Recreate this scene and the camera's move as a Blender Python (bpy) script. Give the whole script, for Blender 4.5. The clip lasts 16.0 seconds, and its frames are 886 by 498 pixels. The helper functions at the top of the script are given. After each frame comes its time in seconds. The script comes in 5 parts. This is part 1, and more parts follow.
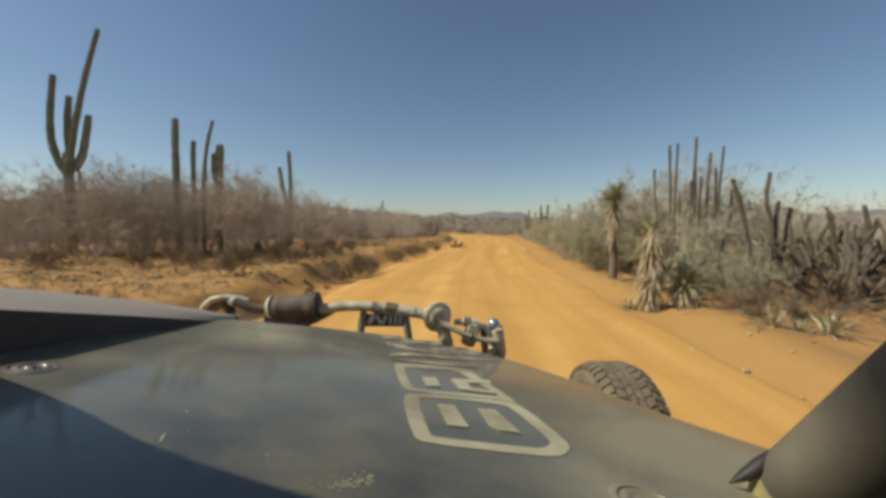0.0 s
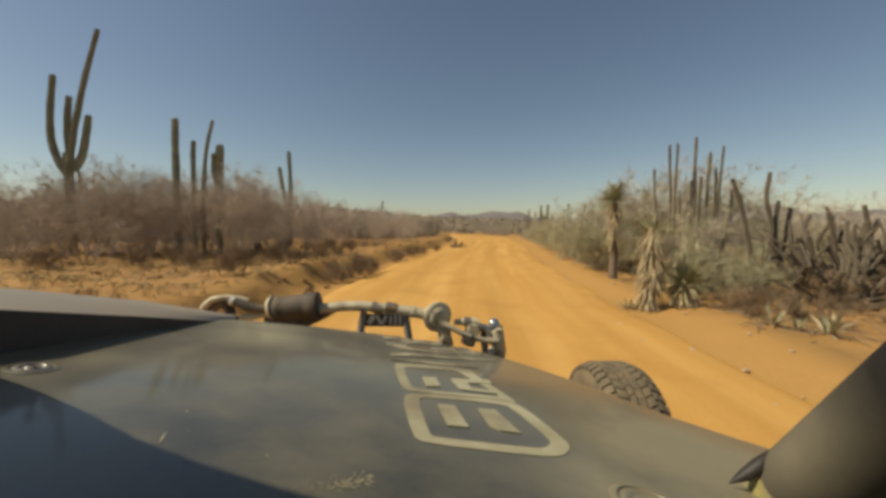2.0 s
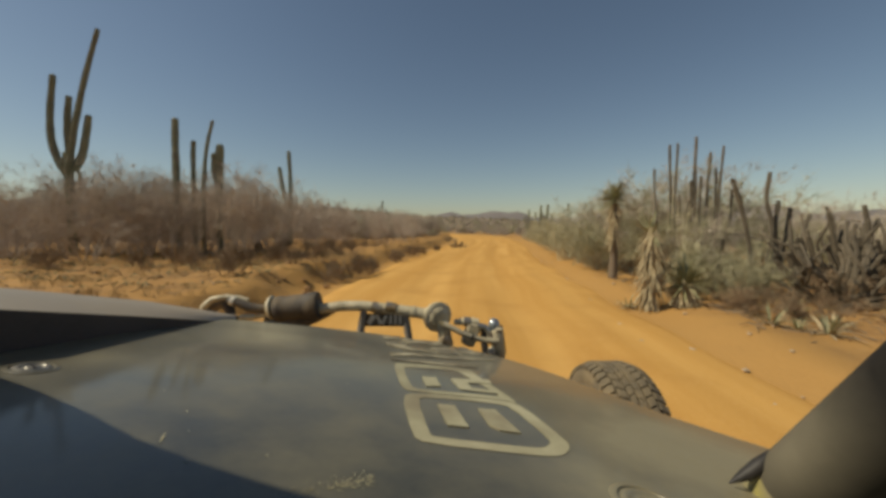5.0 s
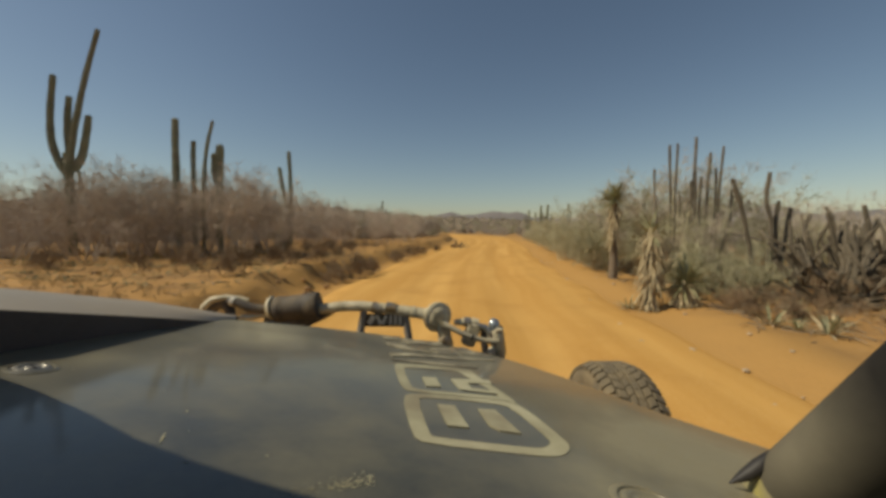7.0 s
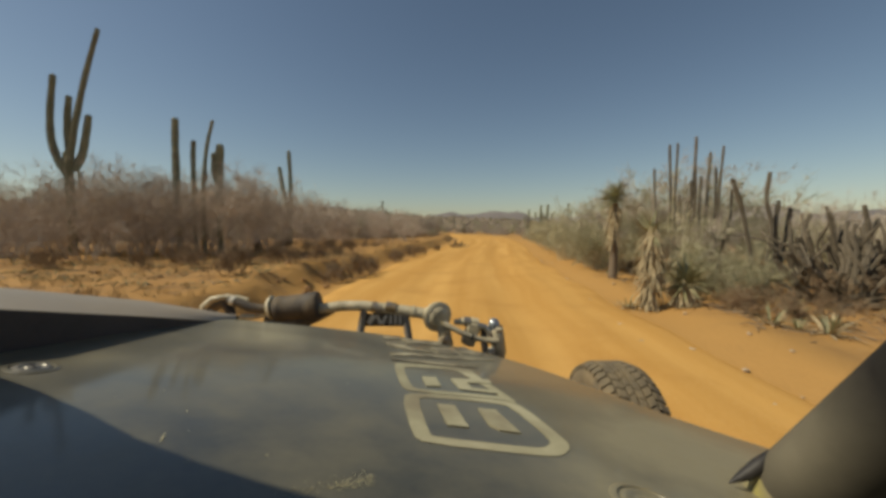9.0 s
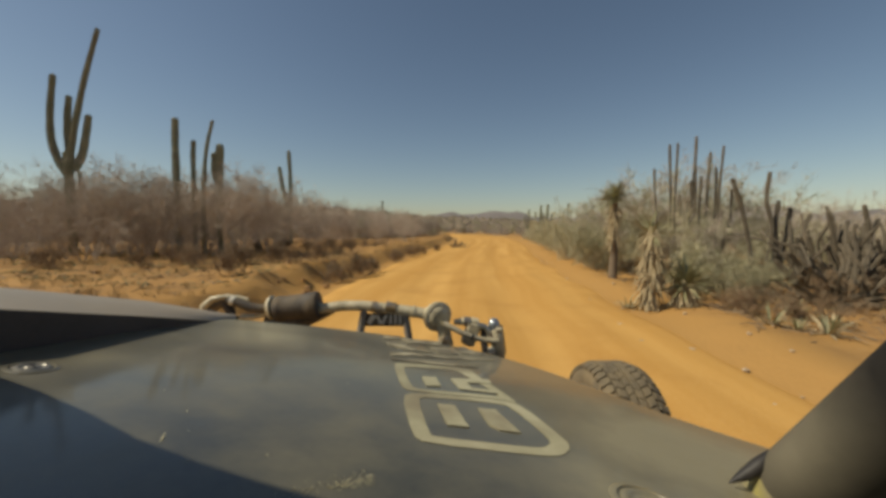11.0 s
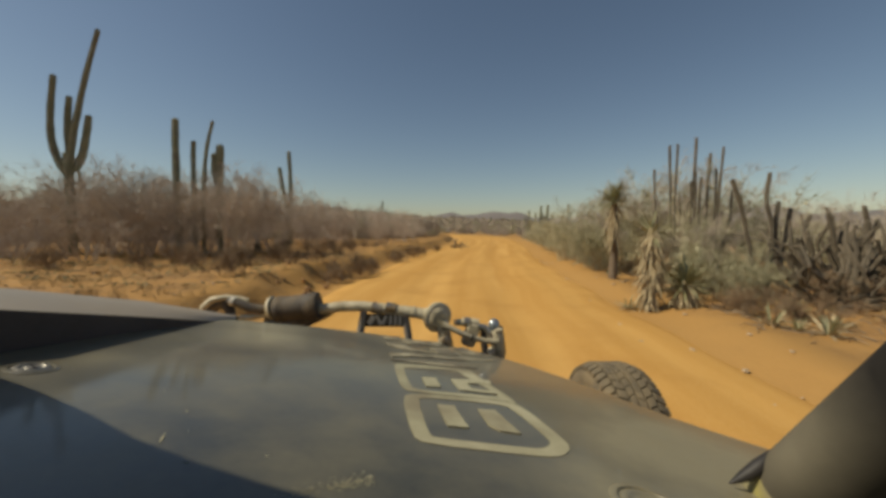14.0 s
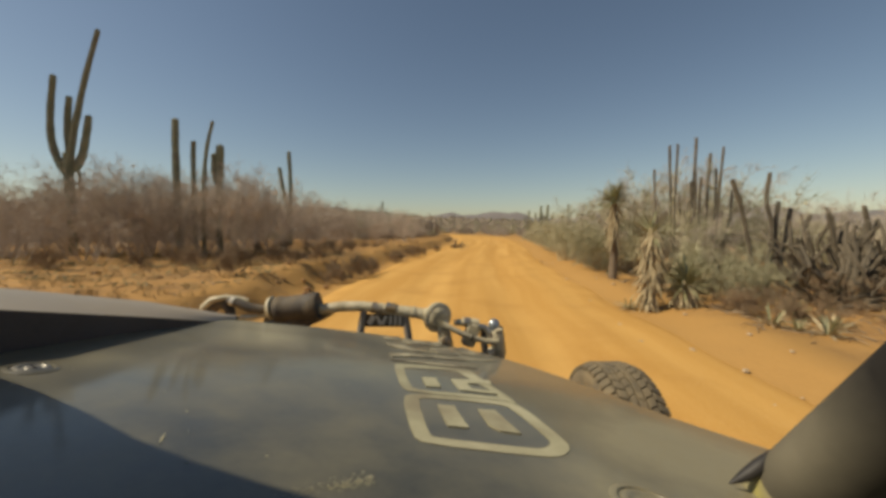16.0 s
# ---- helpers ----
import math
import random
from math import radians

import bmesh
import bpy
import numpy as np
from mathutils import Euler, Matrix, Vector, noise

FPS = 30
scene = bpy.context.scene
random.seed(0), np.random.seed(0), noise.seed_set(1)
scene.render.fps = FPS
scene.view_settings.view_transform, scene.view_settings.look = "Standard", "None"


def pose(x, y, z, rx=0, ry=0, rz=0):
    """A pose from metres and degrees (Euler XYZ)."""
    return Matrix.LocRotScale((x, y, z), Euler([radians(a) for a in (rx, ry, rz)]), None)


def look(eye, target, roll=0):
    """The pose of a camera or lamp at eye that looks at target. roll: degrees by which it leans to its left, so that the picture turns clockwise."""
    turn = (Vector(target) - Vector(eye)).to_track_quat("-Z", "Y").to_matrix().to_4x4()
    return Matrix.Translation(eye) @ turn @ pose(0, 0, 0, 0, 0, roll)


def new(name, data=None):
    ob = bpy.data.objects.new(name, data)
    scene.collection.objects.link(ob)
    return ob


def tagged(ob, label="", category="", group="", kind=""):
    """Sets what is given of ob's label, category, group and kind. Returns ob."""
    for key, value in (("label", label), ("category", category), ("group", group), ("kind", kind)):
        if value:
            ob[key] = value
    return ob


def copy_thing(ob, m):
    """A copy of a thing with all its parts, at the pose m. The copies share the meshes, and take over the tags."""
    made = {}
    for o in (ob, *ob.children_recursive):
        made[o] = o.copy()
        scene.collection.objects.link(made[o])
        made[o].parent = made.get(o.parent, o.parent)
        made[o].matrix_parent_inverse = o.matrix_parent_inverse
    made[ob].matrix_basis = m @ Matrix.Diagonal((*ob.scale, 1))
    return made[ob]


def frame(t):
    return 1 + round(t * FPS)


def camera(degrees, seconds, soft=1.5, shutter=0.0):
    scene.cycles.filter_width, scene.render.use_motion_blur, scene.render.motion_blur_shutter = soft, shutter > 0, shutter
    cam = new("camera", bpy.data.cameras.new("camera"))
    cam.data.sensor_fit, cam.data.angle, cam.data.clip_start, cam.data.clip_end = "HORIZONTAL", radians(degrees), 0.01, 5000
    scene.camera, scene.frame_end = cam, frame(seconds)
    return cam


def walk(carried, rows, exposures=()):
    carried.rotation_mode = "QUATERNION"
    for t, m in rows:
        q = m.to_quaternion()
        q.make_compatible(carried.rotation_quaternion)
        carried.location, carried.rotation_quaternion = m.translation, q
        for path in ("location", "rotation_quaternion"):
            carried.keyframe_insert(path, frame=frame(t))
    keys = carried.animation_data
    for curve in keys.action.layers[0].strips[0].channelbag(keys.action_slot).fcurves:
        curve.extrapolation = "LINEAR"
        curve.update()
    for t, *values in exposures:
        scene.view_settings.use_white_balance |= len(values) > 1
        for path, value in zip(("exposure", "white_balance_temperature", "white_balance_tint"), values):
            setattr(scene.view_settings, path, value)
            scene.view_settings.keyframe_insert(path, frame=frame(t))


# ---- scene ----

# camera: fixed between the windscreen posts of the car, with the small shake of its mount
cam = camera(100.0, 16.0, soft=3.7)
EYE, TILT, LEAN = 1.5, -3.57, 0.0
SHAKE = [
    (0.0, 0.00, 0.00), (0.5, 0.05, 0.02), (1.0, -0.02, 0.00), (1.5, 0.03, -0.02), (2.0, 0.00, 0.02),
    (2.5, -0.02, 0.01), (3.0, 0.08, -0.03), (3.5, -0.05, 0.02), (4.0, 0.01, 0.00), (5.2, -0.02, 0.02),
    (6.5, -0.07, 0.00), (7.0, 0.02, 0.02), (7.5, -0.01, -0.01), (8.0, 0.00, 0.01), (8.5, -0.01, 0.00),
    (9.0, -0.03, 0.01), (10.2, 0.02, -0.01), (11.5, -0.07, 0.02), (12.0, -0.02, 0.00), (12.5, 0.00, 0.00),
    (13.0, 0.01, 0.01), (13.5, -0.02, 0.00), (14.0, 0.05, -0.02), (14.5, 0.00, 0.01), (15.0, 0.01, 0.00),
    (15.5, -0.03, 0.01), (16.0, 0.06, -0.01),
]
walk(cam, [(t, pose(0, 0, EYE, 90 + TILT + p, LEAN + r, 0)) for t, p, r in SHAKE],
     [(0.0, 0.25, 6500, 7), (0.5, 0.42, 6600, 7), (1.0, 0.48, 6900, 7), (1.5, 0.20, 7300, 7), (2.0, 0.20, 7500, 8), (2.5, 0.22, 8000, 10), (3.0, 0.15, 7700, 9), (3.5, 0.14, 7900, 9), (4.0, 0.04, 7500, 8), (6.5, -0.02, 7250, 6),
      (9.0, 0.03, 7200, 6), (11.5, 0.05, 7200, 7), (12.5, 0.01, 7050, 7), (13.0, 0.01, 7000, 7), (13.5, -0.08, 7100, 7), (14.0, -0.02, 7200, 7), (14.5, 0.05, 7200, 7), (15.0, 0.13, 7500, 8), (15.5, 0.18, 7600, 8), (16.0, 0.19, 7450, 8)])

# ---- daylight ----
SUN_TO = Vector((-0.71, -0.10, 0.69)).normalized()
world = bpy.data.worlds.new("sky")
scene.world = world
world.use_nodes = True
wn = world.node_tree.nodes
sky = wn.new("ShaderNodeTexSky")
sky.sky_type = "NISHITA"
sky.sun_disc = False
sky.sun_elevation = math.asin(SUN_TO.z)
sky.sun_rotation = math.atan2(SUN_TO.x, SUN_TO.y)
sky.altitude = 200
sky.air_density, sky.dust_density, sky.ozone_density = 1.0, 0.6, 1.3
world.node_tree.links.new(sky.outputs[0], wn["Background"].inputs[0])
wn["Background"].inputs[1].default_value = 0.072
sun = new("sun", bpy.data.lights.new("sun", "SUN"))
sun.data.energy, sun.data.angle, sun.data.color = 4.0, radians(0.6), (1.0, 0.93, 0.80)
sun.matrix_world = look(SUN_TO * 50, (0, 0, 0))


# ---- materials ----
def material(name, a, b, rough=0.8, scale=4.0, fine=60.0, bump=0.2, metal=0.0, dust=None, dust_amount=0.5, dust_scale=3.0, stretch=None, dust_soft=0.12, specular=0.5, vary=0.0, sheen=None, patches=(), coat=0.0, dust_rough=0.52):
    """Two colours mixed by coarse and fine noise, with relief, and a dust layer of its own shape."""
    m = bpy.data.materials.new(name)
    m.use_nodes = True
    n, l = m.node_tree.nodes, m.node_tree.links
    bsdf = n["Principled BSDF"]
    co = n.new("ShaderNodeTexCoord")
    src = co.outputs["Object"]
    if stretch:
        mp = n.new("ShaderNodeMapping")
        mp.inputs["Scale"].default_value = stretch
        l.new(src, mp.inputs[0])
        src = mp.outputs[0]
    big, small = n.new("ShaderNodeTexNoise"), n.new("ShaderNodeTexNoise")
    for tex, s, d in ((big, scale, 4), (small, fine, 5)):
        tex.inputs["Scale"].default_value, tex.inputs["Detail"].default_value = s, d
        l.new(src, tex.inputs["Vector"])
    add = n.new("ShaderNodeMath")
    add.operation = "MULTIPLY_ADD"
    l.new(small.outputs[0], add.inputs[0])
    add.inputs[1].default_value = 0.45
    l.new(big.outputs[0], add.inputs[2])
    ramp = n.new("ShaderNodeMapRange")
    ramp.inputs[1].default_value, ramp.inputs[2].default_value = 0.5, 0.95
    l.new(add.outputs[0], ramp.inputs[0])
    mix = n.new("ShaderNodeMix")
    mix.data_type = "RGBA"
    mix.inputs[6].default_value, mix.inputs[7].default_value = (*a, 1), (*b, 1)
    l.new(ramp.outputs[0], mix.inputs[0])
    col = mix.outputs[2]
    bsdf.inputs["Roughness"].default_value = rough
    bsdf.inputs["Metallic"].default_value = metal
    bsdf.inputs["Specular IOR Level"].default_value = specular
    if coat:
        bsdf.inputs["Coat Weight"].default_value, bsdf.inputs["Coat Roughness"].default_value = coat, 0.10
    if sheen:
        bsdf.inputs["Sheen Weight"].default_value, bsdf.inputs["Sheen Roughness"].default_value = sheen[3], 0.45
        bsdf.inputs["Sheen Tint"].default_value = (*sheen[:3], 1)
    if dust:
        dn = n.new("ShaderNodeTexNoise")
        dn.inputs["Scale"].default_value, dn.inputs["Detail"].default_value = dust_scale, 7
        dn.inputs["Roughness"].default_value = dust_rough
        l.new(src, dn.inputs["Vector"])
        dr = n.new("ShaderNodeMapRange")
        dr.inputs[1].default_value, dr.inputs[2].default_value = 1 - dust_amount - dust_soft, 1 - dust_amount + dust_soft
        l.new(dn.outputs[0], dr.inputs[0])
        amount = dr.outputs[0]
        # thicker settled dust, and on the posts a painted lit edge, with torn edges
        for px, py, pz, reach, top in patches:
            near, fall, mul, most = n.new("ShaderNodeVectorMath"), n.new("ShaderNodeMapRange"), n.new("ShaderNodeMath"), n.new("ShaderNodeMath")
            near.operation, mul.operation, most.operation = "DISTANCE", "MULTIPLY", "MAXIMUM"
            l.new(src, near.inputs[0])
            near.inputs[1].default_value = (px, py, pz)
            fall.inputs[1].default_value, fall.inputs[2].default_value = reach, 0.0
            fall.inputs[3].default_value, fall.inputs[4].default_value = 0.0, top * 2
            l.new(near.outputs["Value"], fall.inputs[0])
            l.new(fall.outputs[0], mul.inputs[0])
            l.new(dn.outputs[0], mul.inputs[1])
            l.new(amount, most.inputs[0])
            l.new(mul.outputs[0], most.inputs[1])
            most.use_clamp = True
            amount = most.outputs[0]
        dm = n.new("ShaderNodeMix")
        dm.data_type = "RGBA"
        l.new(amount, dm.inputs[0])
        l.new(col, dm.inputs[6])
        dm.inputs[7].default_value = (*dust, 1)
        col = dm.outputs[2]
        rr = n.new("ShaderNodeMapRange")
        rr.inputs[3].default_value, rr.inputs[4].default_value = rough, min(0.9, rough + 0.3)
        l.new(dr.outputs[0], rr.inputs[0])
        l.new(rr.outputs[0], bsdf.inputs["Roughness"])
    if vary:
        oi = n.new("ShaderNodeObjectInfo")
        vr = n.new("ShaderNodeMapRange")
        vr.inputs[3].default_value, vr.inputs[4].default_value = 1 - vary, 1 + vary
        l.new(oi.outputs["Random"], vr.inputs[0])
        vm = n.new("ShaderNodeMix")
        vm.data_type, vm.blend_type = "RGBA", "MULTIPLY"
        vm.inputs[0].default_value = 1.0
        l.new(col, vm.inputs[6])
        l.new(vr.outputs[0], vm.inputs[7])
        col = vm.outputs[2]
    l.new(col, bsdf.inputs["Base Color"])
    if bump:
        bp = n.new("ShaderNodeBump")
        bp.inputs["Strength"].default_value, bp.inputs["Distance"].default_value = bump, 0.02
        l.new(add.outputs[0], bp.inputs["Height"])
        l.new(bp.outputs[0], bsdf.inputs["Normal"])
    return m


DUST = (0.30, 0.215, 0.115)
M_HOOD = material("dusty_hood_paint", (0.026, 0.029, 0.025), (0.050, 0.050, 0.040), 0.40, 5, 90, 0.015, dust=(0.26, 0.233, 0.148), dust_amount=0.285, dust_scale=7.0, dust_soft=0.42, dust_rough=0.64, coat=0.60, sheen=(0.80, 0.64, 0.40, 0.12), patches=((0.36, 0.50, 1.18, 0.27, 1.7), (0.20, 0.38, 1.22, 0.16, 1.1), (0.30, 0.66, 1.16, 0.22, 0.8), (-0.15, 1.12, 1.16, 0.24, 0.8), (-0.45, 0.95, 1.24, 0.22, 0.8), (-0.48, 0.50, 1.32, 0.14, 0.5), (-0.40, 0.82, 1.25, 0.20, 1.0), (0.06, 0.98, 1.15, 0.24, 0.7)))


def crown(m):
    """The pressed panel is slightly domed, and dust dulls its gloss."""
    n, l = m.node_tree.nodes, m.node_tree.links
    bsdf = n["Principled BSDF"]
    co, ax = n.new("ShaderNodeTexCoord"), n.new("ShaderNodeSeparateXYZ")
    l.new(co.outputs["Object"], ax.inputs[0])
    bend, sums = [], n.new("ShaderNodeMath")
    for way, a, b in ((0, -0.18, 0.0), (1, -0.10, 0.1263)):
        slope, rise = n.new("ShaderNodeMath"), n.new("ShaderNodeMath")
        slope.operation, rise.operation = "MULTIPLY_ADD", "MULTIPLY"
        l.new(ax.outputs[way], slope.inputs[0])
        slope.inputs[1].default_value, slope.inputs[2].default_value = a, b
        l.new(slope.outputs[0], rise.inputs[0])
        l.new(ax.outputs[way], rise.inputs[1])
        bend.append(rise)
    for k, rise in enumerate(bend):
        l.new(rise.outputs[0], sums.inputs[k])
    dome = n.new("ShaderNodeBump")
    dome.inputs["Strength"].default_value, dome.inputs["Distance"].default_value = 1.0, 1.0
    l.new(sums.outputs[0], dome.inputs["Height"])
    fine = bsdf.inputs["Normal"].links[0].from_node
    l.new(dome.outputs[0], fine.inputs["Normal"])
    l.new(fine.outputs[0], bsdf.inputs["Coat Normal"])
    film = next(k for k in n if k.type == "MIX" and k.inputs[7].default_value[0] > 0.16)
    gloss = n.new("ShaderNodeMapRange")
    gloss.inputs[3].default_value, gloss.inputs[4].default_value = bsdf.inputs["Coat Weight"].default_value, 0.12
    l.new(film.inputs[0].links[0].from_socket, gloss.inputs[0])
    l.new(gloss.outputs[0], bsdf.inputs["Coat Weight"])
    bsdf.inputs["Coat Roughness"].default_value = 0.09


crown(M_HOOD)
M_PANEL = material("grey_body_panel", (0.17, 0.17, 0.175), (0.26, 0.245, 0.235), 0.45, 4, 60, 0.02, dust=(0.23, 0.205, 0.165), dust_amount=0.52, dust_scale=4, dust_soft=0.3, sheen=(0.75, 0.6, 0.4, 0.3))
M_BLACK = material("black_plastic", (0.012, 0.011, 0.011), (0.03, 0.026, 0.024), 0.6, 8, 120, 0.05)
# the dark plastic colour also holds the shade inside the bonnet recess
M_RECESS = material("shade_dark_recess_plastic", (0.045, 0.038, 0.038), (0.07, 0.06, 0.058), 0.7, 8, 120, 0.05)
M_DECAL = material("sand_coloured_vinyl", (0.37, 0.34, 0.21), (0.50, 0.46, 0.30), 0.55, 9, 150, 0.02, dust=(0.25, 0.215, 0.14), dust_amount=0.42, dust_scale=7)
M_DECAL_FAR = material("dust_covered_vinyl", (0.33, 0.29, 0.19), (0.46, 0.405, 0.27), 0.7, 14, 150, 0.02, dust=(0.13, 0.112, 0.078), dust_amount=0.50, dust_scale=16)
M_STEEL = material("worn_bare_steel", (0.42, 0.40, 0.36), (0.62, 0.59, 0.52), 0.32, 20, 200, 0.04, metal=0.9, dust=DUST, dust_amount=0.45, dust_scale=12)
M_DUSTY = material("dust_caked_metal", (0.45, 0.392, 0.262), (0.60, 0.530, 0.370), 0.45, 18, 160, 0.2, metal=0.05, dust=(0.14, 0.115, 0.075), dust_amount=0.36, dust_scale=16, dust_rough=0.65)
M_PLATE = material("brown_dusty_plate", (0.075, 0.056, 0.036), (0.13, 0.098, 0.062), 0.7, 20, 150, 0.1)
M_FASTENER = material("dull_fastener_steel", (0.15, 0.142, 0.125), (0.26, 0.245, 0.21), 0.45, 30, 200, 0.05, metal=0.4)
M_RUBBER = material("dusty_tyre_rubber", (0.07, 0.06, 0.045), (0.13, 0.11, 0.075), 0.85, 14, 120, 0.3, dust=(0.23, 0.175, 0.10), dust_amount=0.5, dust_scale=9, dust_soft=0.2)
M_BOOT = material("black_rubber_boot", (0.045, 0.036, 0.029), (0.095, 0.076, 0.056), 0.7, 16, 140, 0.2, dust=(0.18, 0.135, 0.082), dust_amount=0.40, dust_scale=12)
# near-black stands for the post's shaded side, pale dust patches for its lit edge
M_POST = material("dusty_tube_shade_and_lit_edge", (0.012, 0.011, 0.010), (0.022, 0.020, 0.018), 0.7, 6, 90, 0.04, specular=0.2, dust=(0.22, 0.195, 0.14), dust_amount=0.07, dust_scale=9, dust_soft=0.22, patches=((0.335, 0.50, 1.15, 0.18, 0.85), (0.345, 0.42, 1.28, 0.14, 0.8)))
M_YELLOW = material("worn_yellow_paint", (0.34, 0.30, 0.09), (0.26, 0.22, 0.10), 0.5, 20, 150, 0.1, dust=(0.20, 0.175, 0.11), dust_amount=0.6, dust_scale=20)
M_BLUE = material("blue_anodised_fitting", (0.26, 0.30, 0.33), (0.38, 0.41, 0.42), 0.3, 30, 200, 0.0, metal=0.7)
M_WHITE = material("dusty_white_paint", (0.56, 0.52, 0.42), (0.70, 0.66, 0.56), 0.5, 20, 120, 0.0)
M_CACTUS = material("grey_green_cactus_skin", (0.15, 0.155, 0.095), (0.25, 0.245, 0.16), 0.75, 3.0, 40, 0.4, dust=(0.17, 0.14, 0.10), dust_amount=0.36, dust_scale=2.0, vary=0.15)
M_CACTUS_DARK = material("dark_weathered_cactus_skin", (0.078, 0.062, 0.042), (0.155, 0.125, 0.084), 0.8, 4.0, 50, 0.4, dust=(0.15, 0.125, 0.09), dust_amount=0.28, dust_scale=3.0, vary=0.15)
M_TWIG = material("grey_bare_twigs", (0.365, 0.30, 0.235), (0.52, 0.44, 0.355), 0.9, 3.0, 40, 0.2, vary=0.2)
M_TWIG_OLIVE = material("olive_grey_twigs", (0.33, 0.30, 0.195), (0.49, 0.45, 0.30), 0.9, 3.0, 40, 0.2, vary=0.2)
M_PALE = material("pale_bleached_branches", (0.31, 0.26, 0.215), (0.44, 0.38, 0.32), 0.9, 5.0, 60, 0.2, vary=0.12)
M_BROWN_TWIG = material("brown_dry_twigs", (0.20, 0.140, 0.082), (0.33, 0.245, 0.155), 0.9, 3.0, 40, 0.2, vary=0.2)
M_LEAF = material("dry_olive_leaves", (0.13, 0.13, 0.055), (0.23, 0.21, 0.095), 0.8, 6.0, 40, 0.0, vary=0.25)
M_RED_LEAF = material("rusty_dry_leaves", (0.16, 0.085, 0.04), (0.26, 0.15, 0.075), 0.85, 6.0, 40, 0.0, vary=0.25)
M_YUCCA = material("green_yucca_blades", (0.17, 0.17, 0.085), (0.31, 0.29, 0.155), 0.6, 6.0, 50, 0.1, vary=0.1)
M_THATCH = material("dead_straw_yucca_blades", (0.27, 0.205, 0.115), (0.52, 0.43, 0.27), 0.85, 9.0, 60, 0.1, vary=0.1)
M_BARK = material("fibrous_brown_bark", (0.10, 0.075, 0.05), (0.21, 0.16, 0.11), 0.9, 12, 80, 0.6)
M_CLOD = material("reddish_earth_clod", (0.22, 0.125, 0.055), (0.38, 0.22, 0.095), 0.95, 12, 90, 0.4, vary=0.2)
M_STONE = material("pale_stone", (0.36, 0.26, 0.16), (0.52, 0.41, 0.28), 0.85, 12, 90, 0.4, vary=0.2)
M_GRASS = material("dry_straw_grass", (0.25, 0.17, 0.075), (0.40, 0.29, 0.14), 0.9, 3, 30, 0.0)
M_HILL = material("far_scrub_covered_hill", (0.150, 0.135, 0.130), (0.20, 0.175, 0.160), 0.95, 0.01, 0.08, 0.0)


def soil_material():
    m = bpy.data.materials.new("desert_soil")
    m.use_nodes = True
    n, l = m.node_tree.nodes, m.node_tree.links
    bsdf = n["Principled BSDF"]
    bsdf.inputs["Roughness"].default_value = 0.95
    bsdf.inputs["Specular IOR Level"].default_value = 0.15
    co = n.new("ShaderNodeTexCoord")
    tex = []
    for s, d in ((0.22, 5), (1.6, 5), (18.0, 5)):
        t = n.new("ShaderNodeTexNoise")
        t.inputs["Scale"].default_value, t.inputs["Detail"].default_value = s, d
        l.new(co.outputs["Object"], t.inputs["Vector"])
        tex.append(t)
    col = None
    for t, lo, hi, c in ((tex[0], 0.38, 0.62, (0.44, 0.252, 0.092)), (tex[1], 0.46, 0.66, (0.235, 0.135, 0.060)), (tex[2], 0.55, 0.80, (0.47, 0.325, 0.165))):
        r = n.new("ShaderNodeMapRange")
        r.inputs[1].default_value, r.inputs[2].default_value = lo, hi
        r.inputs[4].default_value = 0.8
        l.new(t.outputs[0], r.inputs[0])
        mx = n.new("ShaderNodeMix")
        mx.data_type = "RGBA"
        l.new(r.outputs[0], mx.inputs[0])
        if col is None:
            mx.inputs[6].default_value = (0.36, 0.198, 0.072, 1)
        else:
            l.new(col, mx.inputs[6])
        mx.inputs[7].default_value = (*c, 1)
        col = mx.outputs[2]
    # road dirt spread over the shoulders, with a ragged edge
    uv, ax, away, edge, reach = n.new("ShaderNodeUVMap"), n.new("ShaderNodeSeparateXYZ"), n.new("ShaderNodeMath"), n.new("ShaderNodeMath"), n.new("ShaderNodeMapRange")
    l.new(uv.outputs[0], ax.inputs[0])
    away.operation, edge.operation = "ABSOLUTE", "MULTIPLY_ADD"
    l.new(ax.outputs[0], away.inputs[0])
    l.new(tex[1].outputs[0], edge.inputs[0])
    edge.inputs[1].default_value = 3.0
    l.new(away.outputs[0], edge.inputs[2])
    reach.inputs[1].default_value, reach.inputs[2].default_value, reach.inputs[3].default_value, reach.inputs[4].default_value = 5.2, 7.4, 0.92, 0.0
    l.new(edge.outputs[0], reach.inputs[0])
    dirt = n.new("ShaderNodeMix")
    dirt.data_type = "RGBA"
    l.new(reach.outputs[0], dirt.inputs[0])
    l.new(col, dirt.inputs[6])
    dirt.inputs[7].default_value = (0.42, 0.236, 0.078, 1)
    col = dirt.outputs[2]
    # the plain past the near brush is covered in dry scrub
    length = n.new("ShaderNodeVectorMath")
    length.operation = "LENGTH"
    l.new(co.outputs["Object"], length.inputs[0])
    r = n.new("ShaderNodeMapRange")
    r.inputs[1].default_value, r.inputs[2].default_value = 70, 160
    l.new(length.outputs["Value"], r.inputs[0])
    mx = n.new("ShaderNodeMix")
    mx.data_type = "RGBA"
    l.new(r.outputs[0], mx.inputs[0])
    l.new(col, mx.inputs[6])
    mx.inputs[7].default_value = (0.22, 0.17, 0.115, 1)
    l.new(mx.outputs[2], bsdf.inputs["Base Color"])
    bp = n.new("ShaderNodeBump")
    bp.inputs["Strength"].default_value, bp.inputs["Distance"].default_value = 0.35, 0.03
    l.new(tex[2].outputs[0], bp.inputs["Height"])
    l.new(bp.outputs[0], bsdf.inputs["Normal"])
    return m


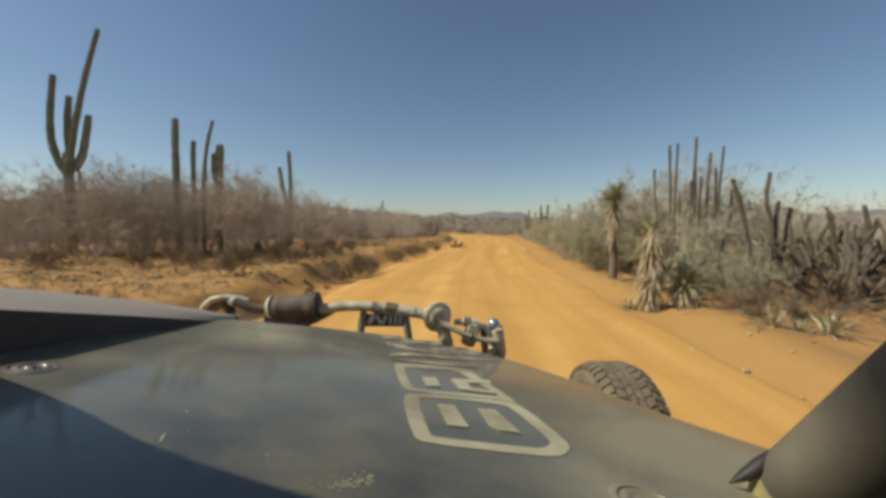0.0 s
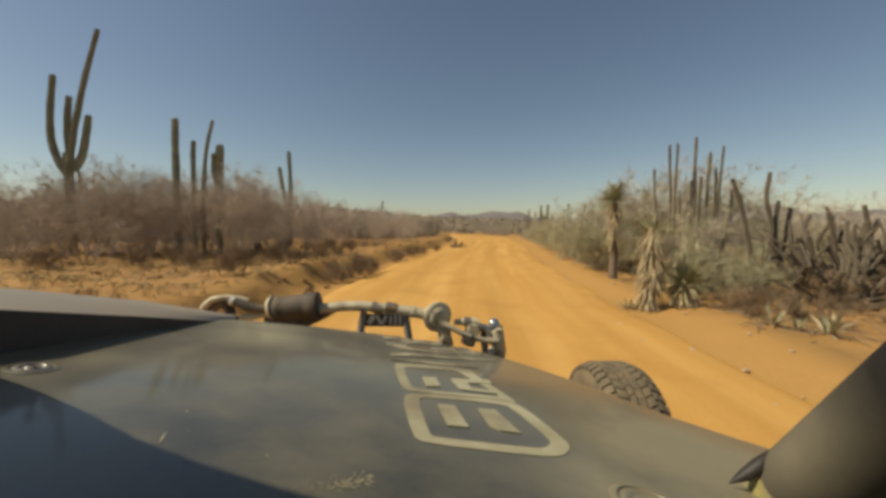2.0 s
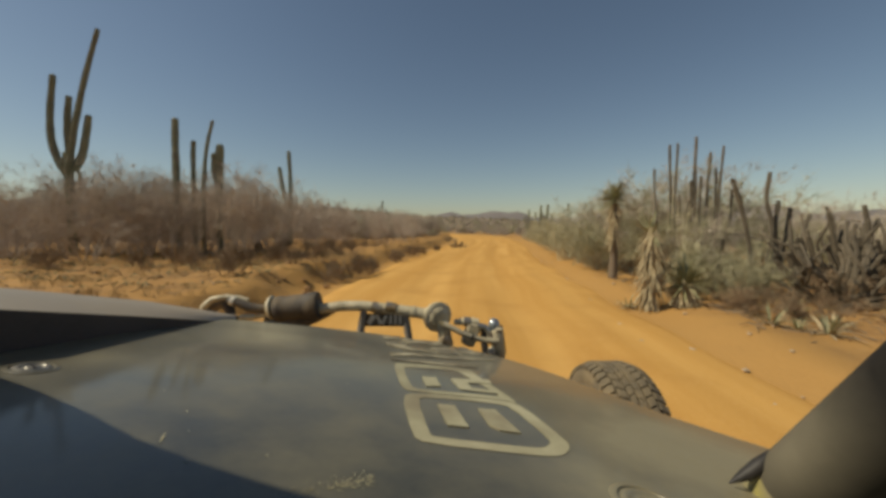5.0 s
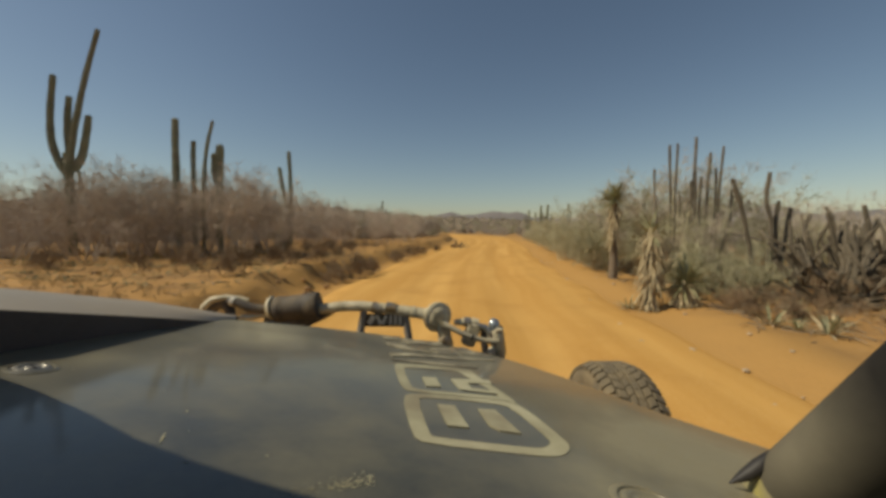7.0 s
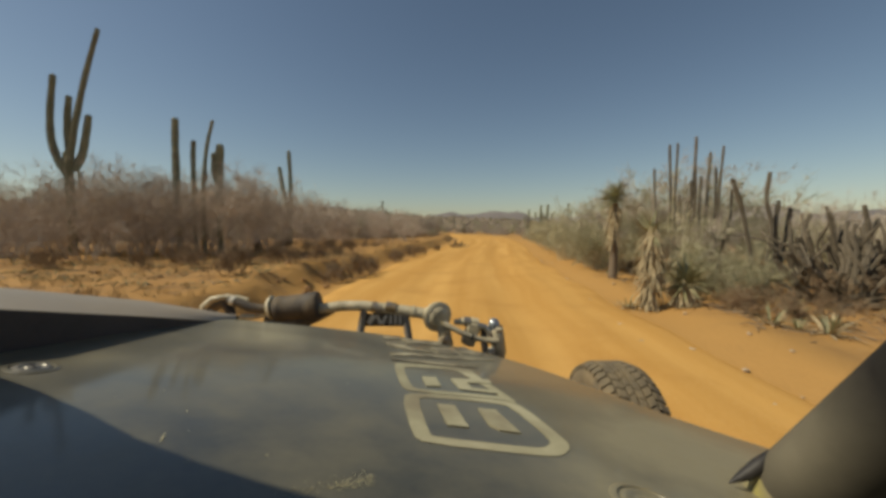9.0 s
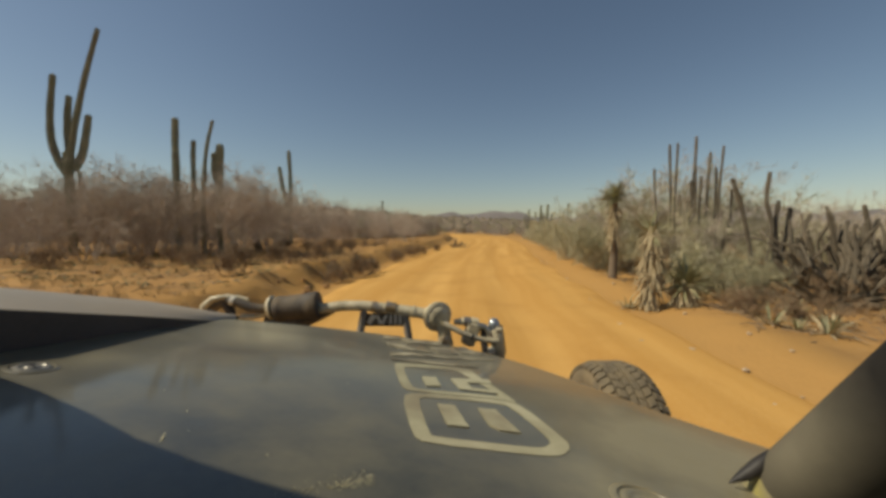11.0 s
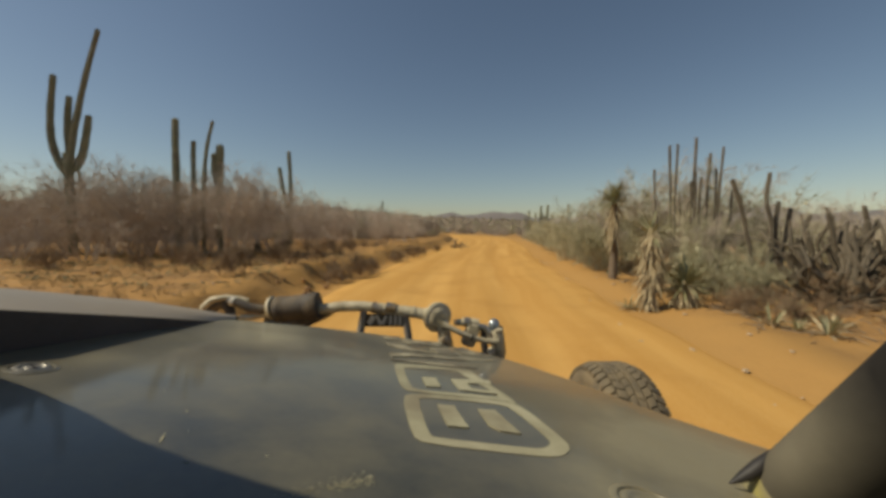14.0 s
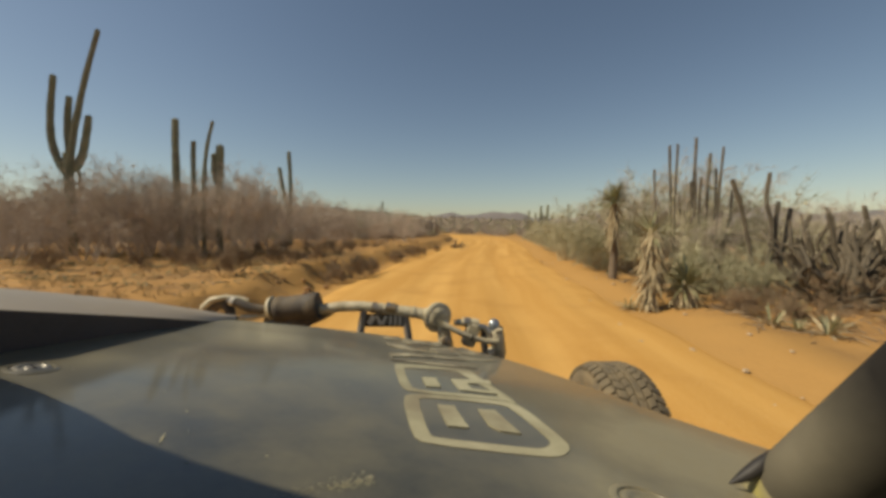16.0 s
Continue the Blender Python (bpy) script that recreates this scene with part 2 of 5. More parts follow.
def road_material():
    """Ochre dirt: streaks that run along the road over blotches and grit."""
    m = bpy.data.materials.new("ochre_dirt_road")
    m.use_nodes = True
    n, l = m.node_tree.nodes, m.node_tree.links
    bsdf = n["Principled BSDF"]
    bsdf.inputs["Roughness"].default_value = 0.95
    bsdf.inputs["Specular IOR Level"].default_value = 0.1
    uv = n.new("ShaderNodeUVMap")
    mp = n.new("ShaderNodeMapping")
    mp.inputs["Scale"].default_value = (1.0, 0.045, 1.0)
    l.new(uv.outputs[0], mp.inputs[0])
    co = n.new("ShaderNodeTexCoord")
    streak, blot, grit = (n.new("ShaderNodeTexNoise") for _ in range(3))
    for t, s, v in ((streak, 1.5, mp.outputs[0]), (blot, 0.8, co.outputs["Object"]), (grit, 30.0, co.outputs["Object"])):
        t.inputs["Scale"].default_value, t.inputs["Detail"].default_value = s, 5
        l.new(v, t.inputs["Vector"])
    col = None
    for t, lo, hi, top, c in ((streak, 0.40, 0.64, 0.85, (0.64, 0.372, 0.118)), (blot, 0.50, 0.72, 0.6, (0.44, 0.228, 0.062)), (grit, 0.50, 0.80, 0.3, (0.64, 0.41, 0.18))):
        r = n.new("ShaderNodeMapRange")
        r.inputs[1].default_value, r.inputs[2].default_value, r.inputs[4].default_value = lo, hi, top
        l.new(t.outputs[0], r.inputs[0])
        mx = n.new("ShaderNodeMix")
        mx.data_type = "RGBA"
        l.new(r.outputs[0], mx.inputs[0])
        if col is None:
            mx.inputs[6].default_value = (0.52, 0.280, 0.077, 1)
        else:
            l.new(col, mx.inputs[6])
        mx.inputs[7].default_value = (*c, 1)
        col = mx.outputs[2]
    l.new(col, bsdf.inputs["Base Color"])
    ad = n.new("ShaderNodeMath")
    l.new(grit.outputs[0], ad.inputs[0])
    l.new(streak.outputs[0], ad.inputs[1])
    bp = n.new("ShaderNodeBump")
    bp.inputs["Strength"].default_value, bp.inputs["Distance"].default_value = 0.28, 0.02
    l.new(ad.outputs[0], bp.inputs["Height"])
    l.new(bp.outputs[0], bsdf.inputs["Normal"])
    return m


M_SOIL, M_ROAD = soil_material(), road_material()


# ---- mesh tools ----
class Mesh:
    def __init__(self):
        self.v, self.f = [], []

    def quad_grid(self, rows, closed=False):
        """Faces between rows of points that all have one length."""
        base, w = len(self.v), len(rows[0])
        for r in rows:
            self.v.extend(tuple(p) for p in r)
        for i in range(len(rows) - 1):
            for j in range(w if closed else w - 1):
                k = (j + 1) % w
                a = base + i * w
                self.f.append((a + j, a + k, a + w + k, a + w + j))
        return base

    def tube(self, pts, radii, sides=8, ribs=0.0, cap=True):
        """A tube along points; ribs: depth of the grooves as a share of the radius."""
        pts = [Vector(p) for p in pts]
        if not hasattr(radii, "__len__"):
            radii = [radii] * len(pts)
        rows, side = [], None
        for i, p in enumerate(pts):
            d = (pts[min(i + 1, len(pts) - 1)] - pts[max(i - 1, 0)]).normalized()
            if side is None:
                side = d.cross(Vector((0.3, 1, 0.2)) if abs(d.y) < 0.9 else Vector((1, 0, 0))).normalized()
            side = (side - d * side.dot(d)).normalized()
            up = d.cross(side)
            row = []
            for k in range(sides):
                a = 2 * math.pi * k / sides
                r = radii[i] * (1 - ribs if ribs and k % 2 else 1)
                row.append(p + (side * math.cos(a) + up * math.sin(a)) * r)
            rows.append(row)
        base = self.quad_grid(rows, True)
        if cap:
            self.f.append(tuple(base + k for k in reversed(range(sides))))
            e = base + (len(rows) - 1) * sides
            self.f.append(tuple(e + k for k in range(sides)))

    def lathe(self, profile, axis, centre, sides=24):
        """Turns (distance along the axis, radius) pairs round an axis."""
        axis = Vector(axis).normalized()
        side = axis.cross(Vector((0, 0, 1)) if abs(axis.z) < 0.9 else Vector((1, 0, 0))).normalized()
        up = axis.cross(side)
        rows = [[Vector(centre) + axis * h + (side * math.cos(2 * math.pi * k / sides) + up * math.sin(2 * math.pi * k / sides)) * r for k in range(sides)] for h, r in profile]
        base = self.quad_grid(rows, True)
        self.f.append(tuple(base + k for k in reversed(range(sides))))
        e = base + (len(rows) - 1) * sides
        self.f.append(tuple(e + k for k in range(sides)))

    def box(self, lo, hi, m=None, bevel=0.0):
        lo, hi = Vector(lo), Vector(hi)
        b = min(bevel, min(hi - lo) * 0.45)
        rows = []
        for z, inset in ((lo.z, b), (lo.z + b, 0), (hi.z - b, 0), (hi.z, b)) if b else ((lo.z, 0), (hi.z, 0)):
            x0, x1, y0, y1 = lo.x + inset, hi.x - inset, lo.y + inset, hi.y - inset
            c = b * 0.7
            rows.append([Vector(q) for q in ((x0 + c, y0, z), (x1 - c, y0, z), (x1, y0 + c, z), (x1, y1 - c, z), (x1 - c, y1, z), (x0 + c, y1, z), (x0, y1 - c, z), (x0, y0 + c, z))] if b
                        else [Vector(q) for q in ((x0, y0, z), (x1, y0, z), (x1, y1, z), (x0, y1, z))])
        if m:
            rows = [[m @ p for p in r] for r in rows]
        base, w = self.quad_grid(rows, True), len(rows[0])
        self.f.append(tuple(base + k for k in reversed(range(w))))
        e = base + (len(rows) - 1) * w
        self.f.append(tuple(e + k for k in range(w)))

    def plate(self, outline, lift, thick=0.0015):
        """A thin plate on a surface: outline in plan, lift(x, y) gives its height."""
        base, n = len(self.v), len(outline)
        for t in (0, thick):
            self.v.extend((x, y, lift(x, y) + t) for x, y in outline)
        self.f.append(tuple(base + n + k for k in range(n)))
        self.f.append(tuple(base + k for k in reversed(range(n))))
        for k in range(n):
            j = (k + 1) % n
            self.f.append((base + k, base + j, base + n + j, base + n + k))

    def blade(self, root, way, length, width, droop=0.0, fold=0.25):
        """One long leaf with a folded section that tapers to a point."""
        way = Vector(way).normalized()
        side = way.cross(Vector((0, 0, 1)))
        side = side.normalized() if side.length > 0.05 else Vector((1, 0, 0))
        up = side.cross(way)
        root, base = Vector(root), len(self.v)
        for s, w in ((0, 0.55), (0.35, 1.0), (0.7, 0.7)):
            c = root + way * length * s - Vector((0, 0, droop * length * s * s))
            self.v.extend((tuple(c - side * width * w * 0.5), tuple(c - up * width * w * fold), tuple(c + side * width * w * 0.5)))
        self.v.append(tuple(root + way * length - Vector((0, 0, droop * length))))
        for i in (0, 3):
            self.f.extend(((base + i, base + i + 1, base + i + 4, base + i + 3), (base + i + 1, base + i + 2, base + i + 5, base + i + 4)))
        self.f.extend(((base + 6, base + 7, base + 9), (base + 7, base + 8, base + 9)))

    def data(self, name, mat, smooth=False):
        me = bpy.data.meshes.new(name)
        me.from_pydata(self.v, [], self.f)
        me.materials.append(mat)
        if smooth:
            me.polygons.foreach_set("use_smooth", [True] * len(me.polygons))
        bm = bmesh.new()
        bm.from_mesh(me)
        bmesh.ops.recalc_face_normals(bm, faces=bm.faces)
        bm.to_mesh(me)
        bm.free()
        if smooth:
            me.set_sharp_from_angle(angle=radians(40))
        return me


def part(name, mesh, mat, parent=None, label="", smooth=True):
    ob = new(name, mesh.data(name, mat, smooth))
    ob.parent = parent
    return tagged(ob, label)


def thing(name, label, category, group="", at=(0, 0, 0)):
    ob = new(name)
    ob.location = at
    ob.empty_display_size = 0.2
    return tagged(ob, label, category, group)


def wiggle(rng, a):
    return Vector((rng.uniform(-a, a), rng.uniform(-a, a), rng.uniform(-a, a)))


# ---- the lie of the land ----
def road_x(y):
    """The road's middle line: it drifts to the right, then swings left far off."""
    if y < 0:
        return 0.1 + 0.02 * y
    if y < 25:
        return 0.1 + 0.02 * y + 0.0033 * y * y
    if y < 42:
        s = (y - 25) / 30
        return 2.66 + 5.55 * (s - 0.55 * s * s)
    d = min(y - 42, 60.0)
    return 4.83 + 0.07 * d - 0.012 * d * d - 1.37 * max(0.0, y - 102)


def soft_step(a, b, x):
    t = min(1.0, max(0.0, (x - a) / (b - a)))
    return t * t * (3 - 2 * t)


ROAD_L, ROAD_R = 3.35, 3.15


def land(x, y):
    """Height of the ground: a bank left of the road, a low spoil ridge right of it."""
    o = x - road_x(max(-60.0, min(y, 240.0)))
    far = soft_step(60, 260, math.hypot(x, y))
    wob = 0.7 * noise.noise((x * 0.35, y * 0.35, 0.0))
    z = 0.10 * noise.noise((x * 0.22, y * 0.22, 3.0)) * soft_step(3.0, 5.0, abs(o)) + 0.07 * noise.noise((x * 1.1, y * 1.1, 8.0)) * soft_step(3.0, 4.0, abs(o))
    wear = 0.55 * noise.noise((x * 0.9, y * 0.9, 21.0)) + 0.3 * noise.noise((x * 2.3, y * 2.3, 4.0)) if -7.5 < o < -2.8 and y < 60 else 0.0
    z += (0.40 * soft_step(3.6 + wob + wear, 4.3 + wob + wear, -o) - 0.12 * math.exp(-((o + 3.75) / 0.4) ** 2)) * (1 - far)
    z += 0.13 * math.exp(-((o - 3.9 - wob) / 0.6) ** 2) * (1 - far)
    z -= 0.05 * (1 - soft_step(3.0, 3.7, abs(o)))
    # a long scrub-covered rise that closes the view ahead, higher towards the left
    if y > 60:
        a = math.atan2(x, y)
        rise = 5.0 + 9.5 * soft_step(0.25, -0.35, a) - 5.0 * soft_step(0.15, 0.7, a)
        z += rise * (1 + 0.2 * noise.noise((x * 0.012, y * 0.012, 9.0))) * soft_step(90, 300, math.hypot(x, y))
    return z + 3.0 * far * noise.noise((x * 0.004, y * 0.004, 5.0)) - 0.4 * far


def build_ground():
    def axis(reach):
        out, s = [0.0], 0.3
        while out[-1] < reach:
            out.append(out[-1] + s)
            if out[-1] > 16:
                s *= 1.10
        return [-q for q in reversed(out[1:])] + out
    xs = axis(3000.0)
    ys = [q + 6.0 for q in axis(3000.0)]
    g = Mesh()
    g.quad_grid([[(x, y, land(x, y)) for x in xs] for y in ys])
    ob = part("ground", g, M_SOIL)
    layer = ob.data.uv_layers.new(name="from_road")
    off = [(x - road_x(y) if -80 < y < 150 else 100.0, y) for y in ys for x in xs]
    for loop in ob.data.loops:
        layer.data[loop.index].uv = off[loop.vertex_index]
    tagged(ob, "reddish dry desert soil with banks beside the road", "ground", kind="structure")


def build_road():
    r = Mesh()
    rows, offs, uv = [], [], []
    y = -60.0
    steps = [(-ROAD_L + (ROAD_L + ROAD_R) * k / 30) for k in range(31)]
    while y < 150:
        c, row = road_x(y), []
        for o in steps:
            e = 0.22 * noise.noise((y * 0.5, 1.0 if o > 0 else 9.0, 2.0)) * abs(o) / ROAD_R
            # crown, two shallow wheel ruts and a lip that dives below the ground at the edges
            z = 0.012 - 0.028 * (math.exp(-((o + 0.95) / 0.3) ** 2) + math.exp(-((o - 0.95) / 0.3) ** 2)) + 0.012 * noise.noise((o * 1.5, y * 0.6, 4.0))
            z += 0.05 * math.exp(-((o - 1.9) / 0.3) ** 2) * (0.5 + 0.5 * noise.noise((0.0, y * 0.3, 7.0)))
            z -= 0.10 * soft_step(2.7, 3.3, abs(o))
            row.append((c + o + e, y, z + land(c + o + e, y) * soft_step(30, 90, y)))
            uv.append((o, y))
        rows.append(row)
        y += 0.5 if y < 30 else 1.5
    r.quad_grid(rows)
    ob = part("road", r, M_ROAD)
    tagged(ob, "ochre dirt road with faint wheel tracks", "road", kind="structure")
    layer = ob.data.uv_layers.new(name="along")
    for loop in ob.data.loops:
        layer.data[loop.index].uv = uv[loop.vertex_index]


def build_hills():
    for name, dist, lo, hi, seed, a0, a1 in (("far_hills", 1100.0, 6.0, 52.0, 1.0, -100, 100), ("farther_hills", 2300.0, 25.0, 135.0, 6.0, -110, 110)):
        h = Mesh()
        rows = []
        for k in range(161):
            a = radians(a0 + (a1 - a0) * k / 160)
            n1 = max(0.0, 0.5 + 0.75 * noise.fractal((a * 4.2, seed, 0.0), 0.8, 2.1, 6))
            top = lo + (hi - lo) * n1 + 0.8 * noise.noise((a * 60, seed, 2.0))
            row = []
            for s, q in ((0, -0.1), (0.35, 0.35), (0.7, 0.8), (1.0, 1.0), (1.4, 0.6), (2.0, -0.1)):
                d = dist + s * dist * 0.16
                row.append((math.sin(a) * d, math.cos(a) * d, q * top))
            rows.append(row)
        h.quad_grid(rows)
        ob = part(name, h, M_HILL)
        tagged(ob, "low scrub-covered brown hills on the horizon", "hills", kind="structure")


build_ground()
build_road()
build_hills()


# ---- the race car that carries the camera ----
def hood_z(x, y):
    """The bonnet slopes down ahead and towards its right side."""
    return 1.31 - 0.1724 * x - 0.1533 * y


def curve(points, x):
    """Smooth line through (x, y) pairs."""
    if x <= points[0][0]:
        return points[0][1]
    for i in range(len(points) - 1):
        (x0, y0), (x1, y1) = points[i], points[i + 1]
        if x <= x1:
            pm = points[i - 1] if i else (2 * x0 - x1, 2 * y0 - y1)
            pn = points[i + 2] if i + 2 < len(points) else (2 * x1 - x0, 2 * y1 - y0)
            t = (x - x0) / (x1 - x0)
            m0, m1 = (y1 - pm[1]) / (x1 - pm[0]) * (x1 - x0), (pn[1] - y0) / (pn[0] - x0) * (x1 - x0)
            return (2 * t ** 3 - 3 * t * t + 1) * y0 + (t ** 3 - 2 * t * t + t) * m0 + (3 * t * t - 2 * t ** 3) * y1 + (t ** 3 - t * t) * m1
    return points[-1][1]


NOSE = [(-0.57, 0.98), (-0.37, 1.085), (-0.15, 1.15), (0.05, 1.145), (0.18, 1.09), (0.32, 0.95), (0.46, 0.745), (0.62, 0.60)]


def build_car():
    car = thing("race_car", "dark dusty off-road race car with grey windscreen posts", "race car")

    # bonnet: a sheet with a rolled rim and a skirt under it
    hood = Mesh()
    rows = []
    for i in range(61):
        x = -0.57 + 1.19 * i / 60
        front, row = curve(NOSE, x), []
        for j in range(33):
            y = 0.10 + (front - 0.10) * j / 32
            row.append((x, y, hood_z(x, y) - 0.012 * max(0.0, 1 - (front - y) / 0.05) ** 2))
        row.append((x, front + 0.004, hood_z(x, front) - 0.03))
        row.append((x, front - 0.002, hood_z(x, front) - 0.16))
        row.append((x, front - 0.020, hood_z(x, front) - 0.16))
        row.append((x, front - 0.020, hood_z(x, front) - 0.03))
        for y in (front - 0.05, 0.10):
            row.append((x, y, hood_z(x, y) - 0.018))
        row.append((x, 0.10, hood_z(x, 0.10)))
        rows.append(row)
    hood.quad_grid(rows)
    hood_ob = part("hood", hood, M_HOOD, car, "dark blue-grey bonnet with a film of dust and scratches")

    # marking: outlined block letters reduced to plain shapes, running to the nose
    org, ahead = Vector((-0.036, 0.424)), Vector((-0.2035, 0.9791))
    right = Vector((0.9791, 0.2035))

    def on_hood(pts):
        return [tuple(org + right * a + ahead * b) for a, b in pts]

    def lift(x, y):
        return hood_z(x, y) + 0.0004

    def plate_on(name, pts, mat, label):
        m = Mesh()
        m.plate(on_hood(pts), lift)
        return part(name, m, mat, hood_ob, label, smooth=False)

    def rounded(loop):
        out = []
        for k, (x0, y0) in enumerate(loop):
            x1, y1 = loop[(k + 1) % len(loop)]
            out += [(x0 * 0.78 + x1 * 0.22, y0 * 0.78 + y1 * 0.22), (x0 * 0.22 + x1 * 0.78, y0 * 0.22 + y1 * 0.78)]
        return out

    def ring(outer, inner, mat=M_DECAL):
        outer, inner = rounded(outer), rounded(inner)
        m, n = Mesh(), len(outer)
        for t in (0.0, 0.0005):
            for loop in (outer, inner):
                m.v.extend((x, y, lift(x, y) + t) for x, y in on_hood(loop))
        for k in range(n):
            j = (k + 1) % n
            m.f.append((2 * n + k, 2 * n + j, 3 * n + j, 3 * n + k))
            m.f.append((k, j, 2 * n + j, 2 * n + k))
            m.f.append((n + k, 3 * n + k, 3 * n + j, n + j))
        part("hood_marking", m, mat, hood_ob, "sand-coloured outlined block", smooth=False)

    ring([(0.0, 0.004), (0.013, -0.015), (0.156, -0.027), (0.186, -0.020), (0.207, 0.002), (0.214, 0.024), (0.208, 0.150), (0.182, 0.174), (0.022, 0.166), (0.001, 0.140)],
         [(0.022, 0.010), (0.029, 0.003), (0.150, -0.006), (0.168, -0.003), (0.184, 0.011), (0.190, 0.031), (0.182, 0.142), (0.162, 0.153), (0.040, 0.150), (0.025, 0.137)])
    plate_on("hood_marking", [(0.052, 0.041), (0.081, 0.040), (0.080, 0.121), (0.053, 0.120)], M_DECAL, "sand-coloured bar")
    plate_on("hood_marking", [(0.114, 0.054), (0.124, 0.039), (0.153, 0.035), (0.146, 0.119), (0.117, 0.118)], M_DECAL, "sand-coloured bar")
    ring([(0.004, 0.192), (0.018, 0.170), (0.182, 0.178), (0.204, 0.162), (0.199, 0.215), (0.180, 0.315), (0.176, 0.375), (0.140, 0.376), (0.016, 0.358), (0.002, 0.340)],
         [(0.022, 0.198), (0.034, 0.186), (0.172, 0.194), (0.180, 0.192), (0.178, 0.225), (0.150, 0.315), (0.145, 0.345), (0.125, 0.354), (0.030, 0.330), (0.020, 0.318)])
    plate_on("hood_marking", [(0.050, 0.208), (0.078, 0.214), (0.079, 0.272), (0.051, 0.266)], M_DECAL, "sand-coloured bar")
    plate_on("hood_marking", [(0.112, 0.210), (0.182, 0.206), (0.178, 0.224), (0.138, 0.226), (0.138, 0.258), (0.195, 0.272), (0.196, 0.300), (0.110, 0.276)], M_DECAL, "sand-coloured angled bar")
    for pts in ([(0.0, 0.375), (0.125, 0.385), (0.20, 0.395), (0.20, 0.410), (0.0, 0.390)], [(0.004, 0.415), (0.06, 0.446), (0.19, 0.470), (0.285, 0.512), (0.29, 0.525), (0.18, 0.492), (0.06, 0.470), (0.0, 0.450)],
                [(0.0, 0.545), (0.06, 0.505), (0.115, 0.512), (0.05, 0.560), (0.0, 0.600)], [(0.13, 0.515), (0.19, 0.525), (0.17, 0.60), (0.12, 0.58)], [(0.205, 0.545), (0.27, 0.56), (0.24, 0.66), (0.20, 0.63)],
                [(0.06, 0.60), (0.16, 0.63), (0.18, 0.70), (0.05, 0.66)], [(-0.004, 0.62), (0.04, 0.64), (0.05, 0.70), (-0.004, 0.67)]):
        plate_on("hood_marking", pts, M_DECAL_FAR, "worn dust-covered marking")
    # dried mud spatter
    rng = random.Random(3)
    mud = Mesh()
    for _ in range(210):
        t = max(-0.8, 1 - abs(rng.gauss(0, 0.6)))
        x, y, r = -0.112 + 0.046 * t + rng.gauss(0, 0.003), 0.290 + 0.031 * t + rng.gauss(0, 0.0050), rng.uniform(0.00015, 0.0006) * (0.7 + 0.4 * t)
        a0 = 0.5 + rng.gauss(0, 0.5)
        mud.plate([(x + r * 3 * math.cos(a) * math.cos(a0) - r * math.sin(a) * math.sin(a0), y + r * 3 * math.cos(a) * math.sin(a0) + r * math.sin(a) * math.cos(a0)) for a in (0, 1.05, 2.1, 3.14, 4.2, 5.2)], lift, 0.0002)
    for _ in range(70):
        x, y, r = rng.uniform(-0.55, 0.5), rng.uniform(0.2, 1.0), rng.uniform(0.0003, 0.0008)
        if y < curve(NOSE, x) - 0.03:
            mud.plate([(x + r * math.cos(a), y + r * math.sin(a) * 1.4) for a in (0, 1.6, 3.14, 4.7)], lift, 0.0003)
    tagged(part("mud_spatter", mud, M_DECAL, hood_ob, "dried pale mud specks", smooth=False), kind="stuff")

    # quarter-turn fasteners with their raised seats
    tilt = Vector((0.1680, 0.1494, 0.9744))
    for x, y, r in ((-0.497, 0.440, 0.0185), (0.208, 0.358, 0.028)):
        seat, button = Mesh(), Mesh()
        c = Vector((x, y, hood_z(x, y)))
        seat.lathe([(-0.004, r * 1.35), (0.0006, r * 1.35), (0.0018, r * 1.25), (0.0018, r * 1.08), (-0.002, r * 1.0)], tilt, c, 36)
        button.lathe([(-0.004, r * 0.94), (0.0012, r * 0.94), (0.0022, r * 0.86), (0.0022, r * 0.66), (0.0008, r * 0.60), (0.0008, r * 0.40), (0.0020, r * 0.34), (0.0022, 0.001)], tilt, c, 36)
        part("fastener", seat, M_HOOD, hood_ob, "round quarter-turn fastener seat")
        part("button", button, M_FASTENER if x < 0 else M_HOOD, hood_ob, "dusty steel button" if x < 0 else "button under a film of dust")
        slot = Mesh()
        slot.box((-r * 0.30, -0.0012, 0.0010), (r * 0.30, 0.0012, 0.0028), Matrix.Translation(c) @ tilt.to_track_quat("Z", "Y").to_matrix().to_4x4() @ pose(0, 0, 0, 0, 0, 25))
        part("slot", slot, M_BLACK, hood_ob)
    # scratches in the paint
    for x, y, l, a in ((-0.254, 0.321, 0.026, 2.02), (-0.278, 0.392, 0.005, 2.4), (-0.162, 0.330, 0.004, 2.3), (-0.218, 0.300, 0.004, 0.6)):
        dx, dy = math.cos(a) * l, math.sin(a) * l
        scr = Mesh()
        scr.plate([(x, y), (x + dx * 0.6, y + dy * 0.5), (x + dx, y + dy), (x + dx * 0.6 + 0.0016, y + dy * 0.5 + 0.0010)], lift, 0.0003)
        part("scratch", scr, M_DECAL, hood_ob, "pale scratch", smooth=False)

    # raised left body panel with its dark inner wall
    inner = [(-0.60, 0.02, 1.400), (-0.585, 0.30, 1.385), (-0.579, 0.48, 1.391), (-0.565, 0.70, 1.327), (-0.553, 0.90, 1.266), (-0.552, 0.975, 1.250)]
    outer = [(-1.02, 0.02, 1.47), (-0.93, 0.40, 1.430), (-0.80, 0.66, 1.389), (-0.69, 0.85, 1.326), (-0.612, 0.965, 1.272), (-0.556, 1.0, 1.246)]
    panel = Mesh()
    rows = []
